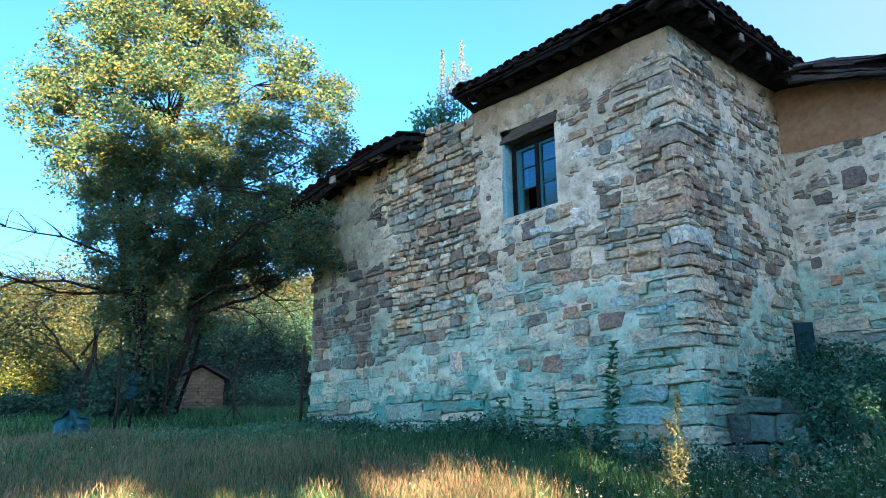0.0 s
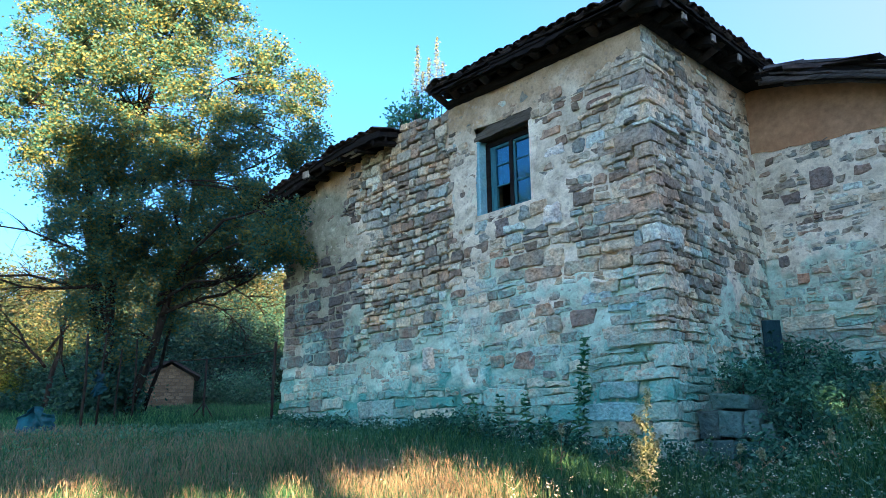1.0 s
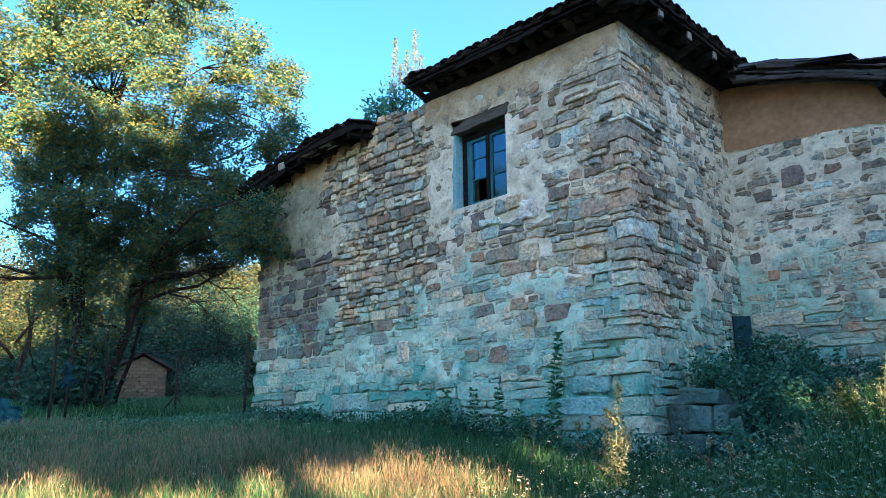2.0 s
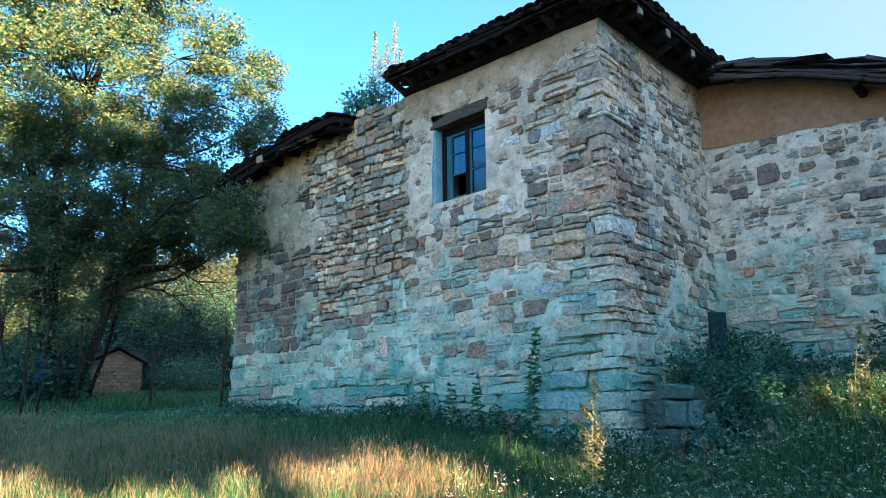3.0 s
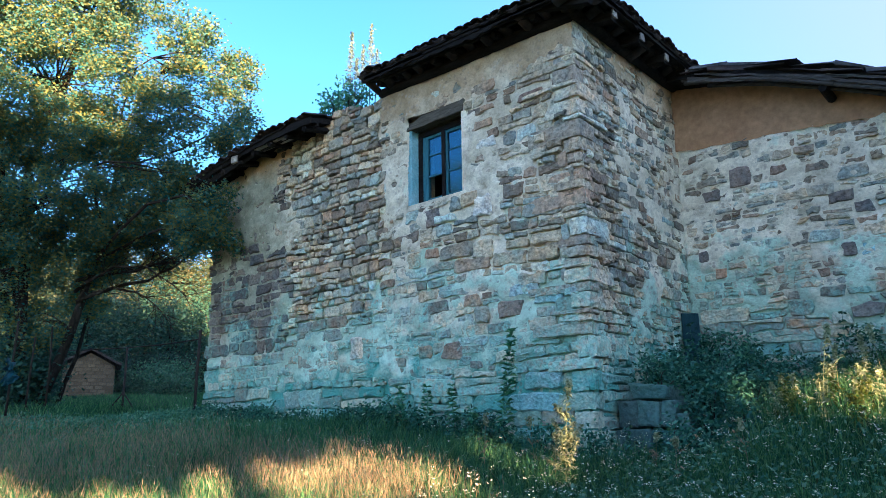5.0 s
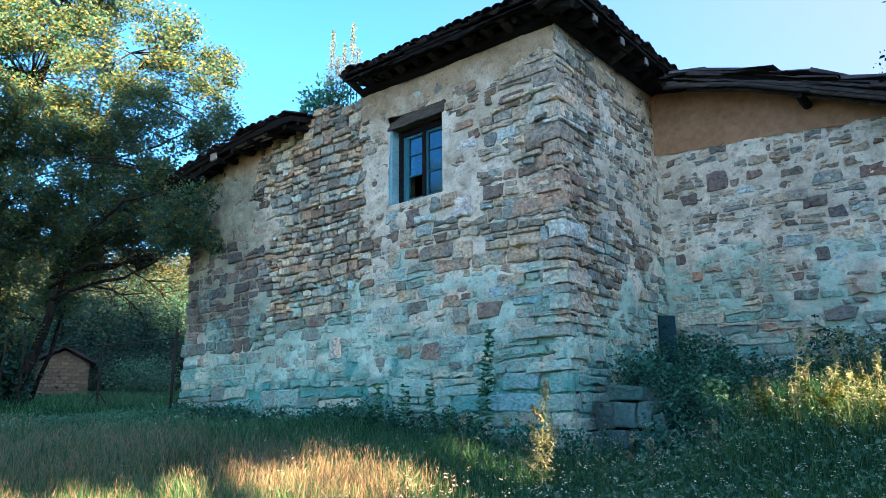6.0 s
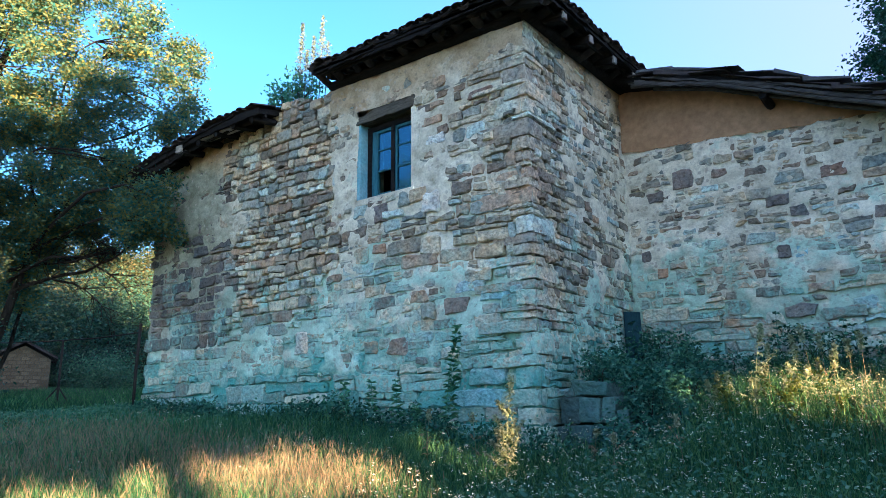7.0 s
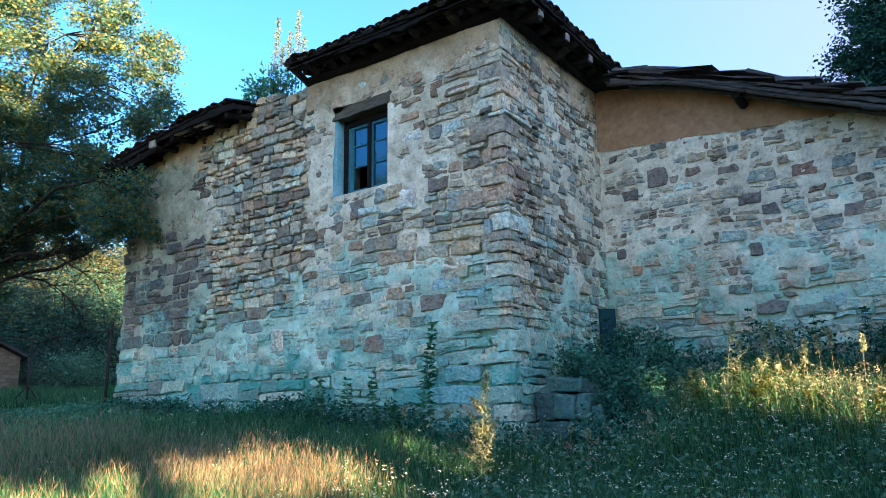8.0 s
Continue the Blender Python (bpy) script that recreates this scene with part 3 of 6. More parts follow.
HOLE = (-2.52, -1.62, 2.54, 3.74)
SPECIAL_FRONT = [
    (-0.61, 3.47, 0.38, 0.11, 0.03, STONE_BROWN, 0.0), (-3.50, 0.80, 0.30, 0.30, 0.02, STONE_PALE, 0.0),
    (-1.36, 2.30, 0.27, 0.27, 0.035, STONE_WHITE, 0.0), (-1.35, 1.77, 0.30, 0.24, 0.03, STONE_PALE, 0.0),
    (-1.01, 1.03, 0.34, 0.20, 0.035, STONE_BROWN, 0.0), (-0.80, 1.23, 0.44, 0.16, 0.02, STONE_BLUE, 0.0),
    (-0.50, 1.12, 0.42, 0.17, 0.02, STONE_BLUE, 0.0), (-2.28, 0.66, 0.24, 0.16, 0.025, STONE_RED, 0.0),
    (-1.84, 0.64, 0.34, 0.20, 0.025, STONE_BROWN, 0.0), (-1.48, 0.47, 0.19, 0.09, 0.025, STONE_DARK, 0.0),
    (-0.62, 0.24, 0.48, 0.19, 0.05, STONE_BLUE, 0.0), (-0.72, 0.02, 0.66, 0.20, 0.05, STONE_BLUE, 0.0),
    (-2.14, 1.85, 0.22, 0.15, 0.03, STONE_RED, 0.0), (-1.30, 3.32, 0.32, 0.12, 0.02, STONE_RED, 0.0),
    (-1.23, 3.51, 0.24, 0.09, 0.02, STONE_RED, 0.0), (-1.27, 3.07, 0.28, 0.13, 0.02, STONE_WHITE, 0.0),
    (-2.12, 2.30, 0.30, 0.24, 0.03, STONE_DARK, 0.0)]

front_joint = lambda s, z, r: 0.005 * dry(s, z) + (0.011 if z > 0.3 else 0.006) * (1 - 0.95 * dry(s, z)) * r.uniform(0.3, 1.7)
front_keep = lambda s, z, r: r.random() > 0.10 * (1 - dry(s, z)) or z < 0.25
cells = []
for left, right in ((-7.1, -5.08), (-5.08, -3.02), (-3.02, -0.16)):
    cells += lay_courses(left, right, -0.75, 4.32, front_sizes, front_joint, rand, front_keep, 0.06, 0.13)
# grey picks the left-end stones that carry the painted tree shade
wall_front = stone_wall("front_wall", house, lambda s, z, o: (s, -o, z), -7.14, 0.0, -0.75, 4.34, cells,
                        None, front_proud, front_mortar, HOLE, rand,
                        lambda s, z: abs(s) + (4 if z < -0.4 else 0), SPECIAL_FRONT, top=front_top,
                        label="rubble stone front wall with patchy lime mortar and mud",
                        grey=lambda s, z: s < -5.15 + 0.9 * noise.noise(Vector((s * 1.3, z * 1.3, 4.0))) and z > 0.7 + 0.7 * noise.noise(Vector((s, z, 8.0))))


def side_mortar(s, z):
    d = float(1 - smooth_step(0.5, 1.1, s + 0.25 * fbm(z * 1.2, 3.0, 0, 2)))
    return -0.06 * max(0.0, fbm(s * 5.5, z * 7.5, 43.0, 2) - 0.10) - 0.075 * d + 0.028 * fbm(s * 1.8, z * 1.8, 12.0, 3) + 0.014 * fbm(s * 7, z * 7, 15.0, 3)


cells = lay_courses(0.15, 2.56, -0.75, 4.25, lambda s, z: (0.18, 0.25, 0.6) if z < 0.2 else (0.105, 0.13, 0.38),
                    lambda s, z, r: 0.004 + 0.006 * r.uniform(0.3, 1.7) * float(smooth_step(0.5, 1.3, s)), rand,
                    lambda s, z, r: r.random() > 0.14 * float(smooth_step(0.6, 1.3, s)), 0.05, 0.03)
stone_wall("side_wall", house, lambda s, z, o: (o, s, z), 0.0, 2.62, -0.75, 4.3, cells,
                       None, lambda s, z, r: 0.006 + r.normal(0, 0.010) - (0.008 if r.random() < 0.3 * float(smooth_step(0.6, 1.3, s)) else 0.0), side_mortar, None, rand,
                       lambda s, z: s + (4 if z < -0.4 else 0), label="rubble side wall of thin slabs and pale mortar")

# corner stones that turn from one face into the other
z, k = -0.70, 0
while z < 4.12:
    h = rng.uniform(0.17, 0.24) if z < 0.3 else float(rng.choice([0.06, 0.085, 0.11, 0.14, 0.17, 0.20])) * rng.uniform(0.9, 1.15)
    long, short = rng.uniform(0.40, 0.80), rng.uniform(0.18, 0.38)
    a, b = (long, short) if k % 2 else (short, long)
    px, py = rng.uniform(-0.010, 0.034, 2)
    foot = [(px - rng.uniform(0.008, 0.035), -py), (px, -py + rng.uniform(0.008, 0.035))]
    foot += [(px + rng.normal(0, 0.007), b * f) for f in (0.3, 0.55, 0.8)] + [(px - 0.012, b), (-0.14, b + rng.normal(0, 0.02)), (-a, 0.14), (-a + rng.normal(0, 0.02), -py + 0.012)]
    foot += [(-a * f, -py + rng.normal(0, 0.007)) for f in (0.85, 0.62, 0.4, 0.2)]
    foot = np.array(foot)
    g = rng.uniform(0.010, 0.038)
    mid = foot.mean(0)
    rows, tilt = [], rng.normal(0, 0.014, 2)
    lay = [(0.985, g * 0.6), (1.0, g * 0.6 + 0.10 * h), (1.0 + rng.uniform(-0.01, 0.012), 0.5 * h), (1.0, 0.90 * h), (0.983, h - 0.002)]
    for f, dz in lay:
        ring = mid + (foot - mid) * f + rng.normal(0, 0.005, foot.shape)
        rows.append(np.c_[ring, z + dz + (ring - mid) @ tilt + rng.normal(0, 0.05 * h, len(ring)) * (0.4 if dz in (lay[0][1], lay[-1][1]) else 1)])
    n = len(foot)
    faces = [(r * n + i, r * n + (i + 1) % n, (r + 1) * n + (i + 1) % n, (r + 1) * n + i) for r in range(4) for i in range(n)]
    faces += [tuple(range(n))[::-1], tuple(4 * n + i for i in range(n))]
    raw("corner_stone", np.concatenate(rows), faces, QUOIN, wall_front)
    z, k = z + h * rng.uniform(0.97, 1.06), k + 1

# solid wall behind the stones, and the dark room behind the window
core = bmesh.new()
for lo, hi in (((-7.10, 0.11, -0.8), (-2.52, 0.5, 3.78)), ((-4.6, 0.11, 3.7), (-2.52, 0.5, 4.2)), ((-1.62, 0.11, -0.8), (-0.11, 0.5, 4.2)),
               ((-2.52, 0.11, -0.8), (-1.62, 0.5, 2.52)), ((-2.52, 0.11, 3.76), (-1.62, 0.5, 4.2)), ((-0.5, 0.5, -0.8), (-0.11, 6.0, 4.2)),
               ((-7.10, 0.5, -0.8), (-6.7, 6.0, 3.78)), ((-7.1, 6.0, -0.8), (-0.11, 6.4, 4.0))):
    box_bm(core, lo, hi)
part("wall_core", core, MORTAR, house)
room = bmesh.new()
for lo, hi in (((-6.6, 0.52, 1.7), (-0.52, 5.9, 1.8)), ((-6.6, 0.52, 4.0), (-0.52, 5.9, 4.06)), ((-3.6, 0.52, 1.8), (-3.5, 5.9, 4.0)), ((-3.5, 3.4, 1.8), (-0.52, 3.5, 4.0))):
    box_bm(room, lo, hi)
part("room_lining", room, INSIDE, house)

# ---- window ----
window = empty("window")
window.parent = house
tagged(window, label="weathered blue casement window with one pane gone")
rv = bmesh.new()
box_bm(rv, (-2.56, 0.012, 2.55), (-2.497, 0.42, 3.60), 0.012, 0.006)
part("reveal", rv, REVEAL, window, "blue limewashed plaster reveal")
box("sill", (-2.54, -0.012, 2.46), (-1.60, 0.44, 2.545), MORTAR, window, 0.012, 0.006, label="crumbling limewashed sill")
box("reveal", (-1.645, 0.012, 2.55), (-1.58, 0.42, 3.60), MORTAR, window, 0.012, 0.006)
for a, b, lo, hi in ((-2.56, -1.60, 0.012, 0.12), (-2.60, -1.60, 0.13, 0.27), (-2.60, -1.60, 0.28, 0.44)):
    bm = bmesh.new()
    box_bm(bm, (a, lo, 3.60), (b, hi, 3.735), 0.016, 0.018)
    bmesh.ops.subdivide_edges(bm, edges=[e for e in bm.edges if e.calc_length() > 0.5], cuts=19)
    for v in bm.verts:
        v.co.z += 0.022 * noise.noise(Vector((v.co.x * 3, lo * 9, 0.3))) + 0.010 * noise.noise(Vector((v.co.x * 13, v.co.y * 9, v.co.z * 9))) + 0.03 * (v.co.x + 2.1) * (1 if lo < 0 else 0)
        if v.co.z > 3.66:
            v.co.z += 0.03 - 0.075 * float(1 - smooth_step(-2.6, -2.25, v.co.x))
        v.co.y += 0.022 * noise.noise(Vector((v.co.x * 4, 3.0, v.co.z * 9)))
    part("lintel_beam", bm, LINTEL_WOOD, window, "cracked grey timber lintel")
FY = 0.15
casing = bmesh.new()
for lo, hi in (((-2.495, FY, 2.55), (-2.425, FY + 0.09, 3.57)), ((-1.71, FY, 2.55), (-1.648, FY + 0.09, 3.57)), ((-2.425, FY, 3.50), (-1.71, FY + 0.09, 3.57)), ((-2.425, FY, 2.55), (-1.71, FY + 0.09, 2.60))):
    box_bm(casing, lo, hi, 0.006, 0.003)
part("window_frame", casing, DARK_WOOD, window, "dark weathered timber frame")


def sash(x0, x1, stile, gone):
    """A casement: stiles, rails, thin glazing bars, three panes."""
    z0, z1, y0, y1 = 2.602, 3.498, FY + 0.015, FY + 0.055
    bm = bmesh.new()
    box_bm(bm, (x0, y0, z0), (x0 + stile[0], y1, z1), 0.005, 0.002)
    box_bm(bm, (x1 - stile[1], y0, z0), (x1, y1, z1), 0.005, 0.002)
    box_bm(bm, (x0 + stile[0], y0, z0), (x1 - stile[1], y1, z0 + 0.035), 0.004, 0.002)
    box_bm(bm, (x0 + stile[0], y0, z1 - 0.04), (x1 - stile[1], y1, z1), 0.004, 0.002)
    bars = [z0 + 0.335, z0 + 0.62]
    for zb in bars:
        box_bm(bm, (x0 + stile[0], y0 + 0.008, zb - 0.009), (x1 - stile[1], y1 - 0.004, zb + 0.009), 0.003, 0.002)
    ob = part("casement_frame", bm, FRAME_PAINT, window, "flaking blue-grey casement")
    edges = [z0 + 0.035, *bars, z1 - 0.04]
    for i in range(3):
        if i == gone:
            continue
        lean = rng.normal(0, 0.004, 2)
        v = [(x0 + stile[0] - 0.004, y0 + 0.022, edges[i]), (x1 - stile[1] + 0.004, y0 + 0.022 + lean[0], edges[i]),
             (x1 - stile[1] + 0.004, y0 + 0.022 + lean[0] + lean[1], edges[i + 1]), (x0 + stile[0] - 0.004, y0 + 0.022 + lean[1], edges[i + 1])]
        v += [(x, y + 0.003, zz) for x, y, zz in v]
        pane = raw("pane", v, [(0, 1, 2, 3), (7, 6, 5, 4), (0, 4, 5, 1), (1, 5, 6, 2), (2, 6, 7, 3), (3, 7, 4, 0)], GLASS, window)


sash(-2.425, -2.055, (0.09, 0.035), 0)
sash(-2.05, -1.71, (0.05, 0.03), None)
box("mullion", (-2.085, FY - 0.012, 2.60), (-2.03, FY + 0.012, 3.50), DARK_WOOD, window, 0.006, 0.003)

# ---- wing with a mud band under its sloping verge ----
wing = empty("house_wing")
tagged(wing, "low rubble stone wing with brown mud plaster under the roof", "house")
WY = 2.58


def wing_edge(x):
    """Upper limit of the stonework, where the mud begins."""
    return 3.34 - 0.075 * x + 0.03 * noise.noise(Vector((x * 4.5, 0.2, 0))) + 0.02 * noise.noise(Vector((x * 11, 0.2, 3)))


def wing_mortar(s, z):
    d = float(1 - smooth_step(0.9, 1.4, z + 0.3 * fbm(s, 2.0, 0, 2)))
    return -0.001 - 0.06 * max(0.0, fbm(s * 5.5, z * 7.5, 45.0, 2) - 0.12) - 0.045 * d + 0.026 * fbm(s * 1.7, z * 1.7, 22.0, 3) + 0.013 * fbm(s * 6, z * 6, 25.0, 3)


SPECIAL_WING = [
    (0.22, 1.85, 0.15, 0.16, 0.012, STONE_DARK, 0.0), (0.78, 2.80, 0.30, 0.26, 0.028, STONE_DARK, 0.0), (1.25, 2.79, 0.22, 0.13, 0.025, STONE_BROWN, 0.0),
    (1.88, 2.29, 0.27, 0.15, 0.025, STONE_DARK, 0.0), (2.10, 2.13, 0.22, 0.15, 0.025, STONE_DARK, 0.0), (2.52, 2.54, 0.30, 0.17, 0.025, STONE_BROWN, 0.0),
    (2.92, 2.42, 0.30, 0.10, 0.025, STONE_RED, 0.0), (2.95, 1.99, 0.24, 0.17, 0.025, STONE_DARK, 0.0), (1.88, 1.67, 0.17, 0.18, 0.11, STONE_DARK, 0.0),
    (0.42, 1.60, 0.18, 0.13, 0.02, STONE_RED, 0.0), (1.97, 0.96, 0.40, 0.17, 0.03, STONE_DARK, 0.0), (2.06, 1.66, 0.17, 0.15, 0.025, STONE_BLUE, 0.0),
    (2.62, 0.98, 0.26, 0.17, 0.03, STONE_BLUE, 0.0), (0.40, 2.62, 0.22, 0.16, 0.025, STONE_DARK, 0.0)]
cells = lay_courses(0.06, 6.0, -0.2, 3.4, lambda s, z: (0.165, 0.18, 0.50) if z < 1.1 else (0.125, 0.13, 0.38),
                    lambda s, z, r: (0.004 if z < 1.1 else 0.013) * r.uniform(0.4, 1.8), rand, lambda s, z, r: r.random() > (0.03 if z < 1.1 else 0.12), 0.06)
stone_wall("wing_wall", wing, lambda s, z, o: (s, WY - o, z), 0.0, 6.0, -0.2, 3.45, cells,
                       None, lambda s, z, r: 0.003 + r.normal(0, 0.008), wing_mortar, None, rand,
                       lambda s, z: s + (5 if z < 0.2 else 0), SPECIAL_WING, mortar=MORTAR_WING, top=wing_edge,
                       label="rubble stone wing wall in pale lime mortar")


def verge(x):
    """Underside of the wing's sloping roof edge."""
    return float(np.interp(x, [0, 0.7, 1.3, 1.95, 2.7, 3.4, 6.5], [4.12, 3.99, 3.80, 3.52, 3.18, 2.88, 1.9]))


mv, mf = [], []
xs = np.arange(0.0, 6.01, 0.06)
for i, x in enumerate(xs):
    lo, hi = wing_edge(x) - 0.02, max(verge(x) + 0.22, wing_edge(x) + 0.02)
    for j in range(13):
        zz = lo + (hi - lo) * j / 12
        mv.append((x, WY - 0.016 - 0.012 * fbm(x * 1.2, zz * 1.2, 31.0, 3) - 0.004 * fbm(x * 8, zz * 8, 33.0, 2), zz))
for i in range(len(xs) - 1):
    for j in range(12):
        a = i * 13 + j
        mf.append((a, a + 13, a + 14, a + 1))
raw("mud_plaster_band", mv, mf, MUD, wing, "smooth brown mud plaster band", smooth=True)
wc = bmesh.new()
box_bm(wc, (-0.04, WY + 0.05, -0.4), (6.0, WY + 0.5, 3.2))
box_bm(wc, (-0.04, WY + 0.05, 3.2), (2.2, WY + 0.5, 3.62))
part("wall_core", wc, MORTAR_WING, wing)

# ---- roofs ----
def tile_mesh(length=0.42, wide=0.10, narrow=0.075, thick=0.016):
    """A tapered half-round clay tile along +y (up the slope)."""
    n, v = 7, []
    for y, r in ((0.0, wide), (length, narrow)):
        for rr in (r, r - thick):
            for k in range(n):
                a = math.pi * k / (n - 1)
                v.append((rr * math.cos(a), y, rr * math.sin(a) * 0.58))
    f = []
    for k in range(n - 1):
        f += [(k, k + 1, 2 * n + k + 1, 2 * n + k), (n + k + 1, n + k, 3 * n + k, 3 * n + k + 1), (k + 1, k, n + k, n + k + 1), (2 * n + k, 2 * n + k + 1, 3 * n + k + 1, 3 * n + k)]
    f += [(0, 2 * n, 3 * n, n), (n - 1, 2 * n - 1, 4 * n - 1, 3 * n - 1)]
    mesh = bpy.data.meshes.new("roof_tile")
    mesh.from_pydata(v, [], f)
    mesh.polygons.foreach_set("use_smooth", np.ones(len(f), bool))
    mesh.materials.append(TILE)
    return mesh


TILES = [tile_mesh(0.40 + 0.03 * i, 0.080 + 0.005 * i, 0.060 + 0.004 * i) for i in range(3)]


def place_tile(parent, at, heading, pitch, flip=False, wobble=1.0):
    ob = new("roof_tile", TILES[int(rng.integers(3))])
    ob.parent = parent
    ob.matrix_basis = pose(*at, 0, 0, heading) @ pose(0, 0, 0, pitch + rng.normal(0, 2.2) * wobble, (180 if flip else 0) + rng.normal(0, 3) * wobble, rng.normal(0, 2.6) * wobble)
    return ob


def eave_z_front(x):
    return 4.255 + 0.05 * (-x) / 3.0 + 0.012 * math.sin(3 * x)


def eave_z_side(y):
    return 4.255 + 0.055 * (y + 0.4) / 3.0 + 0.012 * math.sin(2.6 * y + 1)


def ragged_board(name, a, b, tall, thick, out, material, parent, rough=0.030, cuts=22):
    """A split, uneven board from a to b, upright, its thickness along out."""
    a, b, out = Vector(a), Vector(b), Vector(out).normalized()
    v, f, seed = [], [], rng.uniform(0, 99)
    for i in range(cuts + 1):
        t = i / cuts
        p = a + (b - a) * t + Vector((0, 0, rough * 0.9 * noise.noise(Vector((t * 5, seed, 0)))))
        lo = tall * 0.5 + rough * noise.noise(Vector((t * 14, seed, 4))) + 0.5 * rough * noise.noise(Vector((t * 40, seed, 5)))
        hi = tall * 0.5 + rough * noise.noise(Vector((t * 11, seed, 8)))
        w = out * (thick * (0.8 + 0.4 * noise.noise(Vector((t * 6, seed, 2)))))
        v += [p - Vector((0, 0, lo)), p - Vector((0, 0, lo)) + w, p + Vector((0, 0, hi)) + w, p + Vector((0, 0, hi))]
    for i in range(cuts):
        for k in range(4):
            f.append((4 * i + k, 4 * i + (k + 1) % 4, 4 * i + 4 + (k + 1) % 4, 4 * i + 4 + k))
    f += [(3, 2, 1, 0), tuple(4 * cuts + k for k in range(4))]
    return raw(name, v, f, material, parent)


roof = empty("roof")
roof.parent = house
tagged(roof, label="old clay tile roof with dark timber eaves")
PITCH = 20.0
rise = math.tan(radians(PITCH))
OV = 0.40
# deck: hipped, with the front and side slopes meeting over the corner
dv, df = [], []
for inset in (0.0, 1.7, 3.2):
    zup = inset * rise
    dv += [(-2.97, -OV + inset, eave_z_front(-2.97) + 0.05 + zup), (OV - inset, -OV + inset, 4.30 + zup), (OV - inset, 6.4, eave_z_side(2.8) + 0.05 + zup)]
for r in range(2):
    a = 3 * r
    df += [(a, a + 1, a + 4, a + 3), (a + 1, a + 2, a + 5, a + 4)]
top = len(dv)
dv += [(-2.97, 6.4, 4.3 + 3.2 * rise)]
df += [(6, 7, 8, 9)]
m_low = len(dv)
dv += [(x, y, z_ - 0.035) for x, y, z_ in dv[:9]]
for r in range(2):
    a = m_low + 3 * r
    df += [(a + 1, a, a + 3, a + 4), (a + 2, a + 1, a + 4, a + 5)]
df += [(0, m_low, m_low + 1, 1), (1, m_low + 1, m_low + 2, 2)]
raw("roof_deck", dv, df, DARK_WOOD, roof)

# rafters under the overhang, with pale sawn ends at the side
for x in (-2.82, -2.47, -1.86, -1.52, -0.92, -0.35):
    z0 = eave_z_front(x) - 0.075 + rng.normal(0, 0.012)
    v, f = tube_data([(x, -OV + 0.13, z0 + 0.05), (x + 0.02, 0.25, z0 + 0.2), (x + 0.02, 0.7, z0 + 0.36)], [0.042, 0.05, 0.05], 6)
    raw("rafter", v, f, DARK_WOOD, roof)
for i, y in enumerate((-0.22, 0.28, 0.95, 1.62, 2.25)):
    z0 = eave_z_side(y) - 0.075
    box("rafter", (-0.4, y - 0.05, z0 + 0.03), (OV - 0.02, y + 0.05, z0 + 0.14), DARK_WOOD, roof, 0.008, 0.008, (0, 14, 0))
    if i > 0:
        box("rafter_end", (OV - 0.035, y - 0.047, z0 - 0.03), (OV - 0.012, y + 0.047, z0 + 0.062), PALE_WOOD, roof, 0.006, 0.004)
# near-black beams added on the masonry to give the shadow band under the eaves
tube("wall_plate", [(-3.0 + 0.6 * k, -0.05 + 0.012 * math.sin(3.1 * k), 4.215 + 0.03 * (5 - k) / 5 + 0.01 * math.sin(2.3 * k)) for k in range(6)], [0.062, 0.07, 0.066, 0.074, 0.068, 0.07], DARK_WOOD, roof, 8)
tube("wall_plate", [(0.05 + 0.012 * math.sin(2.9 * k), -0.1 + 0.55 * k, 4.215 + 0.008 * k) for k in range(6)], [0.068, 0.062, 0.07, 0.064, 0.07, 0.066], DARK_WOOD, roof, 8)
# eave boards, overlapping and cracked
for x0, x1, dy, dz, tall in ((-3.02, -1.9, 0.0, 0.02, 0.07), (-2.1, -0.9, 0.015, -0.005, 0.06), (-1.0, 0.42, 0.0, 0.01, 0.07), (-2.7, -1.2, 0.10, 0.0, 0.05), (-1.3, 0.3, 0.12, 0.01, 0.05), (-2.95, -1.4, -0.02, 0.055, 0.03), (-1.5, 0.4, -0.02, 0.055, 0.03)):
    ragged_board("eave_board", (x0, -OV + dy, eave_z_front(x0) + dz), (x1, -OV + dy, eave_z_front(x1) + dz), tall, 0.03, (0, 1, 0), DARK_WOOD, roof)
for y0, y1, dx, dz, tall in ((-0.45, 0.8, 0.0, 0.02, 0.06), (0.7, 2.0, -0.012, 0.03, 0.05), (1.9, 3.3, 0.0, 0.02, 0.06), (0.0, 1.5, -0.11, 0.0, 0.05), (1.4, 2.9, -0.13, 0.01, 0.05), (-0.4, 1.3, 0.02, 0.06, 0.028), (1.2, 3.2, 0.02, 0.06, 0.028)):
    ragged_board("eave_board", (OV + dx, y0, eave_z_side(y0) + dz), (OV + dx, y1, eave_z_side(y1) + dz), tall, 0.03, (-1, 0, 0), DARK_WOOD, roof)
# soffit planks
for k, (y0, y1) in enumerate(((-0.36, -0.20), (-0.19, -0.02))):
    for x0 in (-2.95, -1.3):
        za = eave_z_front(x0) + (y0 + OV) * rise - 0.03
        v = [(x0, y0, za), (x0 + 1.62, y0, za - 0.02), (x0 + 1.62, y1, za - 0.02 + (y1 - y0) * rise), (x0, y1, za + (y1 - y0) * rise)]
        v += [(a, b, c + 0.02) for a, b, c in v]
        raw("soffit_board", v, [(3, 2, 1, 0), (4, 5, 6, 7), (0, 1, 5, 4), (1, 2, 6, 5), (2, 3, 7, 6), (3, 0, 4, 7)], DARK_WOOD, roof)
